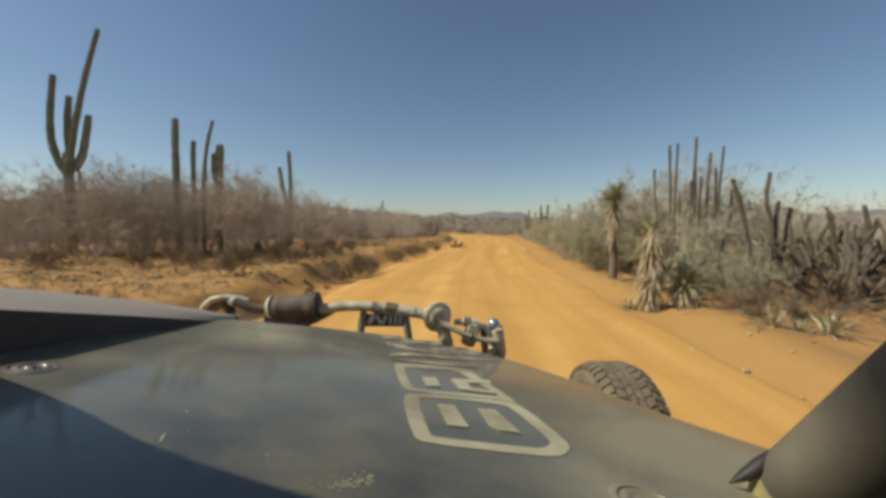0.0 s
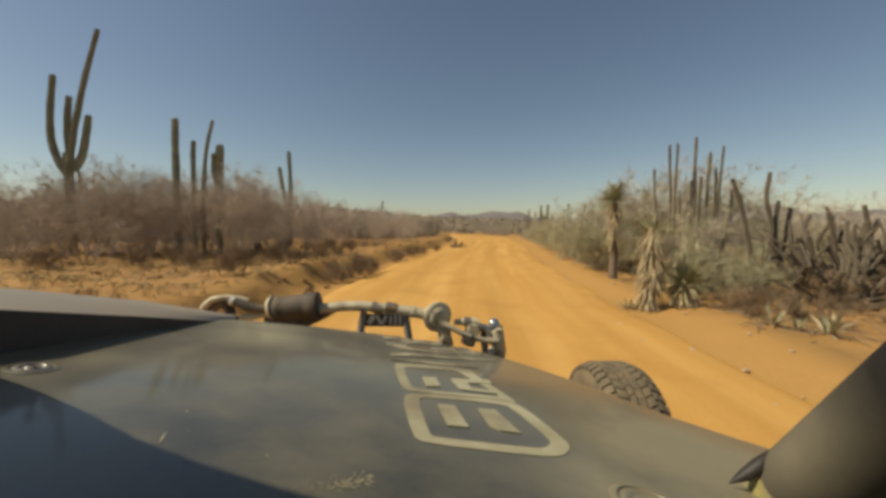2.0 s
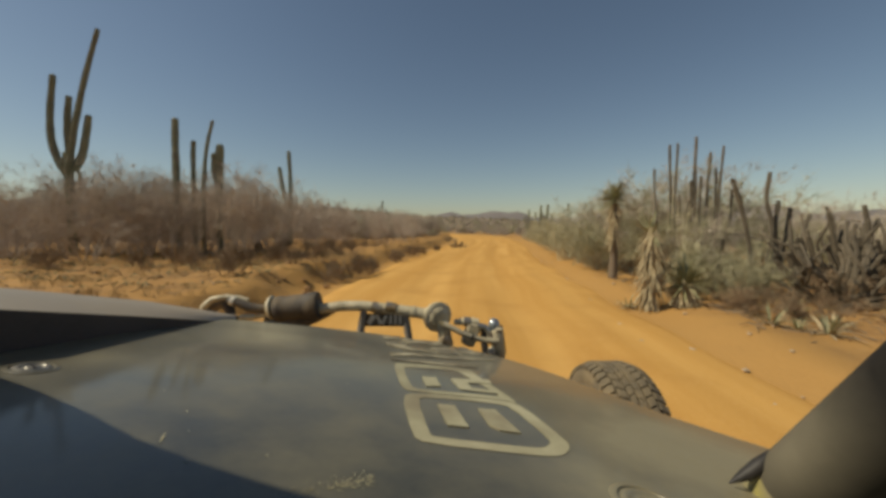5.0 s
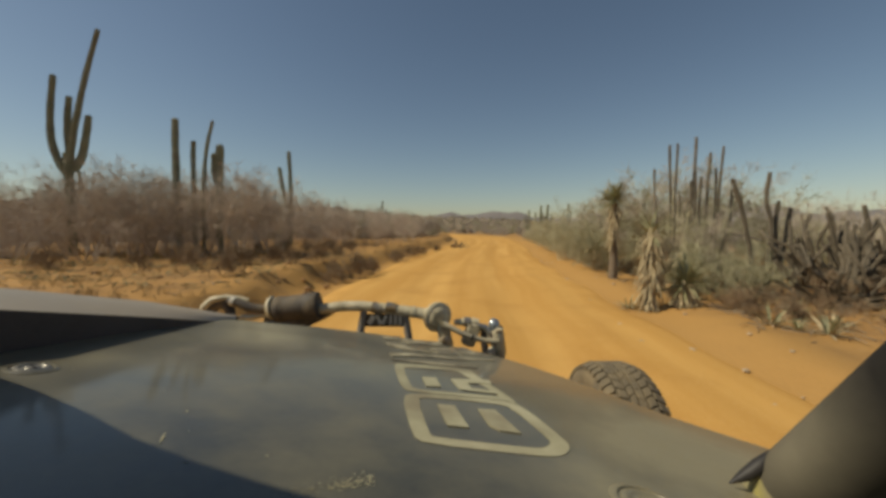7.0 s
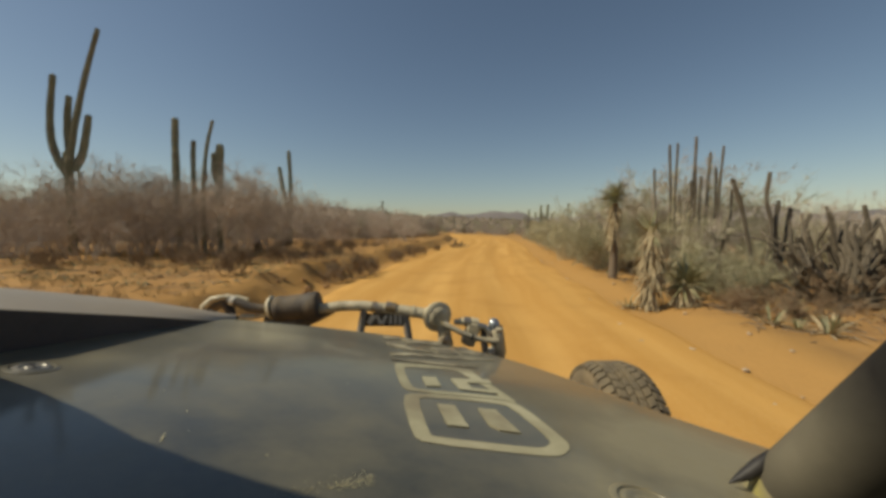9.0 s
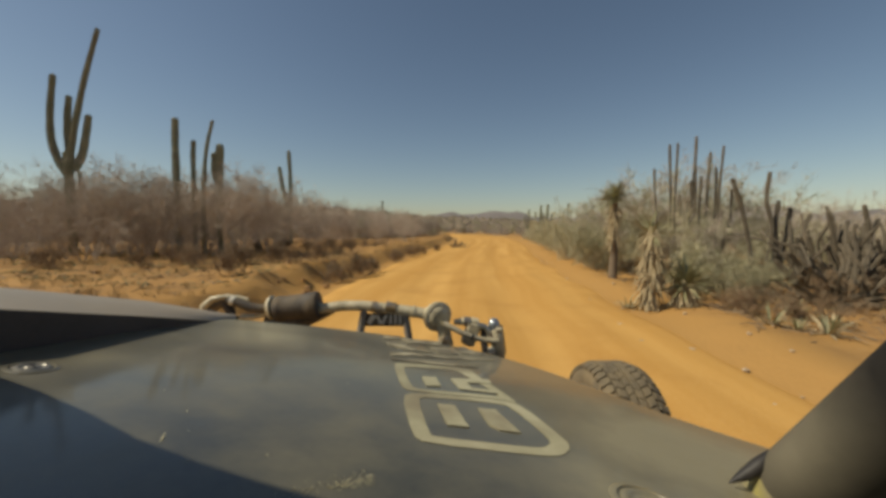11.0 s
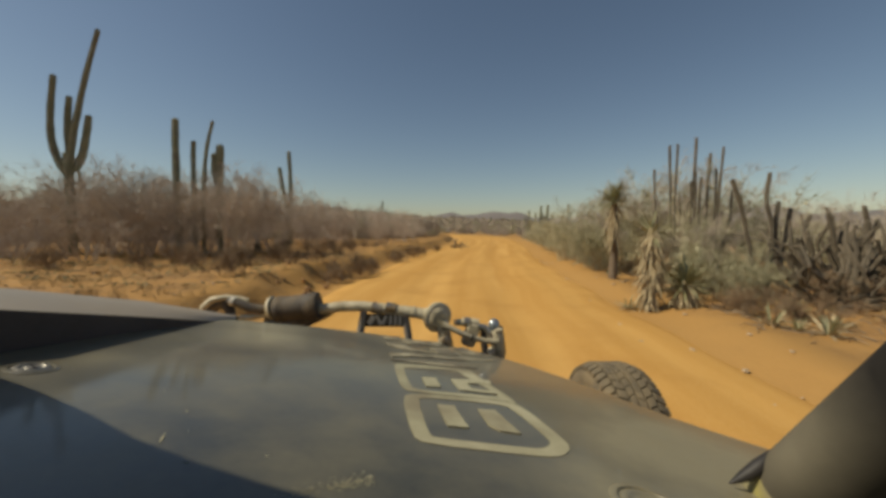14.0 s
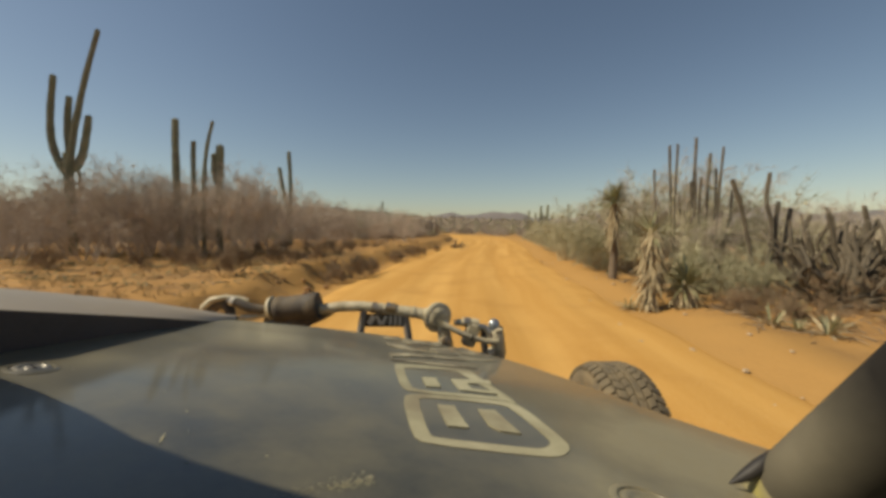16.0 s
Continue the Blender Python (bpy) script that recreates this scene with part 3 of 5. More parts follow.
    for (a, b) in zip(inner, outer):
        a, b = Vector(a), Vector(b)
        mid = [a.lerp(b, t) + Vector((0, 0, 0.012 * math.sin(t * math.pi))) for t in (0, 0.1, 0.3, 0.5, 0.7, 0.9, 1.0)]
        rows.append(mid + [b + Vector((-0.01, 0, -0.02)), b + Vector((-0.03, 0.01, -0.30)), b + Vector((-0.01, 0.0, -0.30)), a + Vector((-0.02, 0, -0.02))])
    panel.quad_grid(rows, True)
    part("side_panel", panel, M_PANEL, car, "grey raised side panel dulled by dust")
    wall = Mesh()
    wall.quad_grid([[(a[0] + d, a[1], z) for d, z in ((0.0, hood_z(a[0], a[1]) - 0.06), (0.0, a[2] - 0.001), (-0.008, a[2] - 0.003), (-0.008, hood_z(a[0], a[1]) - 0.06))] for a in inner], True)
    part("recess_wall", wall, M_RECESS, car, "black inner wall of the bonnet recess, shade in its colour", smooth=False)

    # windscreen posts, raked back to the roof
    # unseen left post: its bend is shaped to throw the bonnet's curved shadow edge
    bend = [(0.326, 1.478), (0.287, 1.545), (0.246, 1.607), (0.212, 1.672), (0.194, 1.713), (0.177, 1.757), (0.164, 1.795), (0.148, 1.855), (0.135, 1.910), (0.126, 1.950)]
    for base, way, seat_z in ((Vector((0.412, 0.44, 1.151)), Vector((0.004, -0.14, 0.222)), 0.115), (Vector((-0.625, 0.380, 1.37)), Vector((0.013, -0.09, 0.183)), 0.10)):
        post = Mesh()
        if base.x < 0:
            post.tube([base - way * 0.3, base] + [(-0.62, y, z) for y, z in bend], 0.041, 32)
        else:
            post.tube([base + way * s for s in (-0.3, 0.0, 1.0, 2.0, 3.0, 3.6)], 0.041, 32)
        p = part("windscreen_post", post, M_POST, car, "dusty roll-cage post, its shade and lit edge put into the colour")
        foot, collar = Mesh(), Mesh()
        foot.tube([base + way * s for s in (-0.28, seat_z + 0.07, seat_z + 0.09)], [0.0418, 0.0418, 0.041], 32)
        part("foot", foot, M_YELLOW, p, "worn yellow painted foot")
        # a rubber lip along the side that faces the bonnet
        if base.x > 0:
            collar.tube([(0.3455, 0.43, 1.1905), (0.3625, 0.428, 1.2015), (0.3765, 0.426, 1.2140), (0.3875, 0.427, 1.2245), (0.3950, 0.43, 1.2325)], [0.0012, 0.0068, 0.0085, 0.0060, 0.0014], 14)
            part("grommet", collar, M_BLACK, p, "black rubber lip at its foot")
    # roof and the cab behind the camera: unseen, added to shade bonnet and post
    roof = Mesh()
    rim = [(-0.66, 0.12), (-0.58, 0.12), (-0.36, 0.05), (-0.10, 0.0), (0.42, -0.02), (0.46, -0.06), (0.47, -1.5), (-0.74, -1.5)]
    roof.plate(rim, lambda x, y: 1.95 - 0.03 * ((x + 0.12) ** 2), 0.03)
    part("roof", roof, M_PANEL, car, "unseen grey roof panel, added to block light", smooth=False)
    # solid unseen cab sides, added to shade the bonnet and darken the right post
    left_side = Mesh()
    side_rim = [(0.368, 1.39, -0.622)] + [(y - 0.01, z - 0.01, -0.62) for y, z in bend[:-1]] + [(-1.42, 1.945, -0.62), (-1.42, 1.00, -0.66), (0.05, 1.00, -0.64)]
    n = len(side_rim)
    left_side.v = [(x + d, y, z) for d in (-0.010, 0.010) for y, z, x in side_rim]
    left_side.f = [tuple(range(n)), tuple(reversed(range(n, 2 * n)))] + [(k, n + k, n + (k + 1) % n, (k + 1) % n) for k in range(n)]
    part("window_net", left_side, M_BLACK, car, "unseen solid black cab side that blocks light")
    right_side = Mesh()
    right_side.v = [(0.455 + d, y, z) for d in (-0.008, 0.008) for y, z in ((-0.16, 1.935), (-1.42, 1.935), (-1.42, 1.00), (0.05, 1.00), (0.16, 1.28))]
    right_side.f = [(0, 1, 2, 3, 4), (9, 8, 7, 6, 5)] + [(k, 5 + k, 5 + (k + 1) % 5, (k + 1) % 5) for k in range(5)]
    part("window_net", right_side, M_BLACK, car, "unseen solid black cab side that blocks light")
    for x in (-0.74, 0.42):
        rear = Mesh()
        rear.tube([(x, -1.45, 0.55), (x, -1.42, 1.2), (x, -1.35, 1.97)], 0.03, 16)
        part("rear_post", rear, M_POST, car)
    tub = Mesh()
    tub.box((-0.80, -1.5, 0.42), (0.50, 0.09, 0.98), bevel=0.05)
    part("cab_tub", tub, M_BLACK, car, "dark cab tub")
    nose = Mesh()
    nose.box((-0.50, 0.08, 0.42), (0.30, 1.10, 0.98), bevel=0.06)
    part("chassis", nose, M_BLACK, car, "dark front chassis box", smooth=True)
    tail = Mesh()
    tail.box((-0.62, -2.5, 0.50), (0.36, -1.48, 0.92), bevel=0.06)
    part("engine_cover", tail, M_PANEL, car)

    # front suspension brace with hoses and couplings, standing off the nose
    y = 1.32
    brace = Mesh()
    brace.tube([(-0.62, y, 1.196), (-0.50, y, 1.200), (-0.435, y, 1.203), (-0.36, y, 1.212), (-0.292, y, 1.213), (-0.22, y, 1.206), (-0.171, y, 1.199), (-0.10, y, 1.190), (-0.03, y, 1.175)], [0.015, 0.017, 0.0185, 0.0185, 0.018, 0.018, 0.018, 0.0195, 0.021], 18)
    b = part("front_brace", brace, M_DUSTY, car, "dust-caked steel cross tube above the nose")
    for x0, x1, r, mt in ((-0.255, -0.215, 0.0198, M_STEEL), (-0.205, -0.168, 0.0198, M_STEEL)):
        c = Mesh()
        c.tube([(x0, y, 1.2095), (x1, y, 1.2015)], r, 18)
        part("sleeve", c, mt, b, "shiny clamped sleeve")
    boot = Mesh()
    boot.lathe([(0.0, 0.030), (0.004, 0.042), (0.015, 0.046), (0.028, 0.0455), (0.034, 0.0435), (0.05, 0.044), (0.08, 0.0445), (0.11, 0.0455), (0.122, 0.046), (0.126, 0.0485), (0.15, 0.0495), (0.158, 0.047), (0.161, 0.030)], (0.155, 0, 0.016), (-0.603, y, 1.200), 28)
    part("boot", boot, M_BOOT, b, "dark rubber boot filmed with dust")
    fl = Mesh()
    fl.lathe([(-0.008, 0.02), (-0.006, 0.040), (0.004, 0.044), (0.008, 0.040), (0.008, 0.02)], (1, 0, 0.1), (-0.615, y, 1.205), 24)
    part("flange", fl, M_DUSTY, b, "pale dust-caked flange")
    wedge = Mesh()
    wedge.tube([(-0.64, y + 0.01, 1.150), (-0.58, y + 0.01, 1.150), (-0.50, y + 0.01, 1.158), (-0.43, y + 0.01, 1.180), (-0.39, y + 0.01, 1.196)], [0.026, 0.030, 0.026, 0.016, 0.008], 14)
    part("boot_gaiter", wedge, M_BOOT, b, "dark gaiter under the boot")
    arm = Mesh()
    arm.tube([(-0.86, y - 0.02, 1.185), (-0.845, y - 0.02, 1.215), (-0.815, y - 0.02, 1.240), (-0.775, y - 0.01, 1.247), (-0.735, y, 1.242), (-0.700, y, 1.232)], [0.011, 0.012, 0.011, 0.010, 0.009, 0.009], 12)
    part("steering_arm", arm, M_DUSTY, b, "dust-caked curved arm")
    web = Mesh()
    web.tube([(-0.85, y, 1.18), (-0.82, y, 1.215), (-0.785, y, 1.225), (-0.765, y, 1.20), (-0.765, y, 1.16)], [0.018, 0.020, 0.020, 0.018, 0.018], 10)
    part("knuckle", web, M_BOOT, b, "dark dust-filmed knuckle")
    hose = Mesh()
    hose.tube([(-0.765, y - 0.015, 1.236), (-0.725, y - 0.015, 1.228), (-0.69, y - 0.015, 1.212), (-0.65, y - 0.01, 1.203), (-0.61, y, 1.205)], [0.014, 0.016, 0.017, 0.017, 0.018], 12)
    part("black_hose", hose, M_BOOT, b, "dark hose")
    tag = Mesh()
    tag.tube([(-0.752, y - 0.016, 1.236), (-0.738, y - 0.016, 1.232)], 0.0165, 12)
    part("clip", tag, M_WHITE, b, "white clip")
    link = Mesh()
    link.tube([(-0.73, y, 1.17), (-0.68, y, 1.172), (-0.64, y, 1.18), (-0.62, y, 1.195)], 0.010, 10)
    part("link", link, M_DUSTY, b)
    for top, foot in (((-0.283, y, 1.200), (-0.306, y, 1.07)), ((-0.136, y, 1.188), (-0.116, y, 1.04))):
        m = Mesh()
        m.tube([top, Vector(top).lerp(Vector(foot), 0.5), foot], [0.0125, 0.0135, 0.0140], 14)
        part("stay", m, M_PANEL, b, "grey bracket stay")
    plate = Mesh()
    plate.box((-0.285, y - 0.004, 1.138), (-0.125, y + 0.004, 1.185), bevel=0.003)
    part("bracket_plate", plate, M_PLATE, b, "dark plate with pale marks")
    for x, w, h, s in ((-0.257, 0.018, 0.034, 1.4), (-0.230, 0.011, 0.034, -1.0), (-0.210, 0.011, 0.034, 1.0), (-0.188, 0.009, 0.034, 0.2), (-0.171, 0.009, 0.034, 0.1), (-0.154, 0.010, 0.034, 0.0)):
        m = Mesh()
        m.box((-w / 2, -0.002, -h / 2), (w / 2, 0.002, h / 2), pose(x, y - 0.0055, 1.1640, 0, 25 * s, 0))
        part("mark", m, M_WHITE, b, "pale bar", smooth=False)
    joint = Mesh()
    joint.lathe([(-0.022, 0.020), (-0.020, 0.040), (-0.012, 0.053), (0.0, 0.055), (0.006, 0.048), (0.008, 0.040), (0.016, 0.036), (0.022, 0.024), (0.024, 0.008)], (0.45, -0.85, -0.10), (-0.018, y, 1.172), 30)
    part("joint", joint, M_DUSTY, b, "round dust-caked joint cap")
    lug = Mesh()
    lug.tube([(-0.010, y, 1.165), (0.005, y, 1.115), (0.012, y, 1.06)], [0.026, 0.024, 0.028], 12)
    part("lug", lug, M_DUSTY, b)
    boltm = Mesh()
    boltm.lathe([(-0.01, 0.018), (0.012, 0.018), (0.016, 0.012)], (0.3, -0.9, 0.1), (0.006, y - 0.02, 1.092), 6)
    part("bolt", boltm, M_STEEL, b)
    pale = Mesh()
    pale.tube([(0.002, y - 0.03, 1.156), (0.03, y - 0.035, 1.142), (0.07, y - 0.035, 1.122), (0.11, y - 0.03, 1.105), (0.15, y - 0.025, 1.094), (0.195, y - 0.02, 1.090)], [0.010, 0.010, 0.0095, 0.0095, 0.0095, 0.011], 12)
    part("pale_hose", pale, M_DUSTY, b, "pale braided hose")
    valve = Mesh()
    valve.tube([(0.040, y + 0.02, 1.148), (0.075, y + 0.02, 1.150), (0.10, y + 0.02, 1.150), (0.13, y + 0.02, 1.146)], [0.010, 0.014, 0.016, 0.014], 14)
    part("valve", valve, M_DUSTY, b, "dusty coupling")
    band = Mesh()
    band.tube([(0.076, y + 0.018, 1.1505), (0.098, y + 0.018, 1.1505)], 0.0172, 14)
    part("band", band, M_STEEL, b, "shiny band")
    block = Mesh()
    block.box((-0.025, -0.02, -0.05), (0.025, 0.02, 0.04), pose(0.105, y + 0.02, 1.110, 0, 22, 0), bevel=0.008)
    part("valve_block", block, M_DUSTY, b, "dusty valve block")
    res = Mesh()
    res.lathe([(-0.11, 0.020), (-0.10, 0.024), (0.0, 0.024), (0.006, 0.020), (0.012, 0.016)], (-0.12, 0, 1), (0.190, y, 1.125), 20)
    part("reservoir", res, M_DUSTY, b, "dust-caked reservoir")
    # black tube added as the black right edge of the reservoir
    edge_tube = Mesh()
    edge_tube.tube([(0.208, y + 0.02, 1.135), (0.212, y + 0.02, 1.09), (0.218, y + 0.02, 1.03)], [0.010, 0.013, 0.014], 12)
    part("reservoir_black_edge", edge_tube, M_BLACK, b)
    capm = Mesh()
    capm.lathe([(0, 0.019), (0.012, 0.021), (0.026, 0.019), (0.036, 0.012), (0.040, 0.004)], (-0.12, 0, 1), (0.186, y, 1.128), 20)
    part("cap", capm, M_BLUE, b, "blue-grey metal cap")
    strut = Mesh()
    strut.tube([(0.150, y + 0.02, 1.135), (0.148, y + 0.01, 1.09), (0.156, y, 1.03)], [0.011, 0.013, 0.014], 12)
    part("strut", strut, M_BLACK, b)
    lbl = Mesh()
    lbl.tube([(0.172, y - 0.012, 1.062), (0.176, y - 0.012, 1.045)], 0.013, 12)
    part("band", lbl, M_WHITE, b, "white label band")
    for x, r2 in ((-0.105, 0.0215), (-0.062, 0.024)):
        cl = Mesh()
        cl.lathe([(-0.006, r2 * 0.8), (-0.005, r2), (0.005, r2), (0.006, r2 * 0.8)], (1, 0, -0.05), (x, y, curve([(-0.50, 1.200), (-0.435, 1.203), (-0.36, 1.212), (-0.292, 1.213), (-0.22, 1.206), (-0.171, 1.199), (-0.10, 1.190), (-0.03, 1.175)], x)), 18)
        part("collar", cl, M_DUSTY, b, "dust-caked collar")
    for k in range(6):
        a = k * 1.047 + 0.3
        axis = Vector((0.45, -0.85, -0.10)).normalized()
        side = axis.cross(Vector((0, 0, 1))).normalized()
        c = Vector((-0.018, y, 1.172)) + axis * 0.006 + (side * math.cos(a) + axis.cross(side) * math.sin(a)) * 0.043
        nut = Mesh()
        nut.lathe([(0.0, 0.0055), (0.004, 0.0055), (0.005, 0.004)], axis, c, 6)
        part("nut", nut, M_STEEL, b)
    elbow = Mesh()
    elbow.tube([(0.125, y - 0.01, 1.145), (0.150, y - 0.012, 1.140), (0.165, y - 0.012, 1.120), (0.168, y - 0.012, 1.085)], [0.009, 0.010, 0.010, 0.010], 12)
    part("elbow", elbow, M_STEEL, b, "steel hose elbow")
    tie = Mesh()
    tie.tube([(0.100, y - 0.031, 1.1085), (0.106, y - 0.031, 1.1062)], 0.0115, 12)
    part("cable_tie", tie, M_BLACK, b)
    stub = Mesh()
    stub.tube([(0.186, y - 0.018, 1.128), (0.212, y - 0.020, 1.132)], [0.009, 0.007], 10)
    part("stub", stub, M_DUSTY, b)
    beam = Mesh()
    beam.box((-0.90, y - 0.03, 0.96), (0.19, y + 0.05, 1.03), bevel=0.01)
    part("nose_beam", beam, M_BLACK, b)
    leg = Mesh()
    leg.box((-0.45, 1.05, 0.70), (0.25, 1.38, 1.0), bevel=0.02)
    part("nose_frame", leg, M_BLACK, car)

    # wheels
    def wheel(x, y, inner_side, r=0.385, w=0.265):
        tyre = Mesh()
        prof = [(-w * 0.40, r * 0.56), (-w * 0.50, r * 0.66), (-w * 0.53, r * 0.80), (-w * 0.49, r * 0.91), (-w * 0.42, r * 0.955), (-w * 0.2, r * 0.972), (0, r * 0.976), (w * 0.2, r * 0.972), (w * 0.42, r * 0.955), (w * 0.49, r * 0.91), (w * 0.53, r * 0.80), (w * 0.50, r * 0.66), (w * 0.40, r * 0.56)]
        tyre.lathe(prof, (1, 0, 0), (x, y, r), 56)
        wh = new("wheel")
        wh.parent = car
        part("tyre", tyre, M_RUBBER, wh, "dusty knobbly off-road tyre")
        tread = Mesh()
        for k in range(46):
            a0 = 2 * math.pi * k / 46
            for row, (o, wid, arc, lead) in enumerate(((-0.42, 0.19, 0.098, 0.0), (-0.225, 0.145, 0.118, 0.5), (-0.070, 0.115, 0.128, 0.15), (0.070, 0.115, 0.128, 0.6), (0.225, 0.145, 0.118, 0.3), (0.42, 0.19, 0.098, 0.8))):
                a = a0 + 2 * math.pi * lead / 46
                edge = abs(o) > 0.4
                rows = []
                for rr, s in ((r * 0.94, 1.0), (r * (0.99 if edge else 1.0), 1.0), (r * (0.995 if edge else 1.006), 0.82)):
                    row_pts = []
                    for du, dv in ((-1, -1), (1, -1), (1, 1), (-1, 1)):
                        ang = a + dv * arc * 0.5 * s + du * (0.02 if row % 2 else -0.02)
                        drop = 0.018 * r / 0.39 if edge and du * o > 0 else 0.0
                        row_pts.append((x + (o + du * wid * 0.5 * s) * w, y + math.cos(ang) * (rr - drop), r + math.sin(ang) * (rr - drop)))
                    rows.append(row_pts)
                base = tread.quad_grid(rows, True)
                tread.f.append((base + 8, base + 9, base + 10, base + 11))
        part("tread", tread, M_RUBBER, wh, smooth=False)
        rim_m = Mesh()
        rim_m.lathe([(-w * 0.42, r * 0.57), (-w * 0.40, r * 0.50), (-w * 0.1, r * 0.42), (-w * 0.1, r * 0.1), (w * 0.1, r * 0.1), (w * 0.1, r * 0.42), (w * 0.40, r * 0.50), (w * 0.42, r * 0.57)], (1, 0, 0), (x, y, r), 40)
        part("rim", rim_m, M_STEEL, wh)
        axle = Mesh()
        axle.tube([(x, y, r), (inner_side, y * 0.96, r + 0.14)], 0.028, 14)
        part("suspension_arm", axle, M_BLACK, wh)

    wheel(0.904, 1.90, 0.125, 0.385)
    wheel(-1.14, 1.90, -0.34)
    wheel(0.90, -1.95, 0.20)
    wheel(-1.14, -1.95, -0.44)
    spine = Mesh()
    spine.box((-0.40, 1.08, 0.45), (0.16, 2.0, 0.66), bevel=0.05)
    part("front_crossmember", spine, M_BLACK, car)
    return car


build_car()


# ---- plants ----
def branchy(rng, wood, leaves, base, way, length, radius, depth, spread, leaf=0.0, kids=3, fat=1.0):
    """A leafless, forking branch of tapered twigs that ends in slivers; leaf: share of twig ends that carry small leaves."""
    p, d = Vector(base), Vector(way).normalized()
    if depth == 0:
        for _ in range(5):
            q = (d + wiggle(rng, 0.85) + Vector((0, 0, 0.15))).normalized() * length * rng.uniform(0.7, 1.5)
            s = wiggle(rng, 1).normalized() * 0.0042 * fat
            k = len(wood.v)
            wood.v.extend((tuple(p - s), tuple(p + s), tuple(p + q)))
            wood.f.append((k, k + 1, k + 2))
        if leaves and rng.random() < leaf:
            for _ in range(3):
                c, s, u = p + wiggle(rng, 0.06), wiggle(rng, 1).normalized() * rng.uniform(0.012, 0.03), wiggle(rng, 1).normalized() * rng.uniform(0.008, 0.02)
                n = len(leaves.v)
                leaves.v.extend((tuple(c - s), tuple(c + u), tuple(c + s), tuple(c - u)))
                leaves.f.append((n, n + 1, n + 2, n + 3))
        return
    pts, rad = [p], [radius]
    for i in range(2):
        d = (d + wiggle(rng, 0.28) + Vector((0, 0, 0.06))).normalized()
        p = p + d * length / 2
        pts.append(p.copy())
        rad.append(radius * (1 - 0.27 * (i + 1)))
    wood.tube(pts, rad, 6 if radius > 0.02 else 3, cap=False)
    for k in range(kids):
        j = rng.randint(1, 2)
        q = (d + wiggle(rng, spread)).normalized()
        branchy(rng, wood, leaves, pts[j], q, length * rng.uniform(0.55, 0.8), max(0.0035, rad[j] * 0.7), depth - 1, spread, leaf, kids, fat)


def grow(seed, height, stems, leaf_mat, leaf, depth, spread, lean, fat=1.0):
    """The wood and leaves of a many-stemmed desert shrub about as high as given."""
    rng = random.Random(seed)
    wood, leaves = Mesh(), Mesh()
    for _ in range(stems):
        a, o = rng.uniform(0, 2 * math.pi), rng.uniform(0.02, 0.16) * height
        way = Vector((math.cos(a) * lean * rng.random(), math.sin(a) * lean * rng.random(), 1))
        branchy(rng, wood, leaves if leaf_mat else None, (math.cos(a) * o, math.sin(a) * o, -0.05), way, height * rng.uniform(0.32, 0.48), 0.0075 * height * rng.uniform(0.7, 1.4), depth, spread, leaf, 3, fat)
    return wood, leaves


COARSE = []


def shrub(seed, label, height, stems, mat, leaf_mat=None, leaf=0.0, depth=4, spread=0.75, lean=0.7, name="thorn_shrub", group="thorn shrubs"):
    """One shrub, and beside it a coarser growth of the same kind for the depth of the thicket."""
    wood, leaves = grow(seed, height, stems, leaf_mat, leaf, depth, spread, lean)
    COARSE.append([(m, mt) for m, mt in zip(grow(seed + 500, height, stems, leaf_mat, leaf, depth - 1, spread, lean, 2.4), (mat, leaf_mat)) if m.f])
    ob = thing(name, label, "shrub", group)
    part("branchwork", wood, mat, ob, smooth=False)
    if leaf_mat and leaves.f:
        part("foliage", leaves, leaf_mat, ob, "sparse dry leaves", smooth=False)
    return ob


def columns(name, label, at, stems, mat, ribs=9, group=""):
    """A ribbed cactus; stems: (points from its foot, radius)."""
    ob = thing(name, label, "cactus", group, at)
    for pts, r in stems:
        pts = [Vector(p) for p in pts]
        line = []
        for i in range(len(pts) - 1):
            for k in range(5):
                t = k / 5
                p0, p1, p2, p3 = pts[max(i - 1, 0)], pts[i], pts[i + 1], pts[min(i + 2, len(pts) - 1)]
                line.append(0.5 * ((2 * p1) + (p2 - p0) * t + (2 * p0 - 5 * p1 + 4 * p2 - p3) * t * t + (3 * p1 - p0 - 3 * p2 + p3) * t ** 3))
        line.append(pts[-1])
        d = (line[-1] - line[-2]).normalized()
        r, tip = r if isinstance(r, tuple) else (r, r)
        rad = [(r + (tip - r) * i / (len(line) - 1)) * (0.86 + 0.14 * min(1, i / 4)) * (1 + 0.05 * math.sin(i * 1.7 + r * 90)) for i in range(len(line))]
        line += [line[-1] + d * tip * 0.5, line[-1] + d * tip * 0.8]
        rad += [tip * 0.72, tip * 0.25]
        m = Mesh()
        m.tube(line, rad, ribs * 2, 0.24)
        part("stem", m, mat, ob, smooth=False)
    return ob


def blade_mesh(mat):
    m = Mesh()
    m.blade((0, 0, 0), (1, 0, 0.0), 1.0, 0.10, 0.12)
    return m.data("blade", mat)


BLADES = (blade_mesh(M_YUCCA), blade_mesh(M_THATCH))


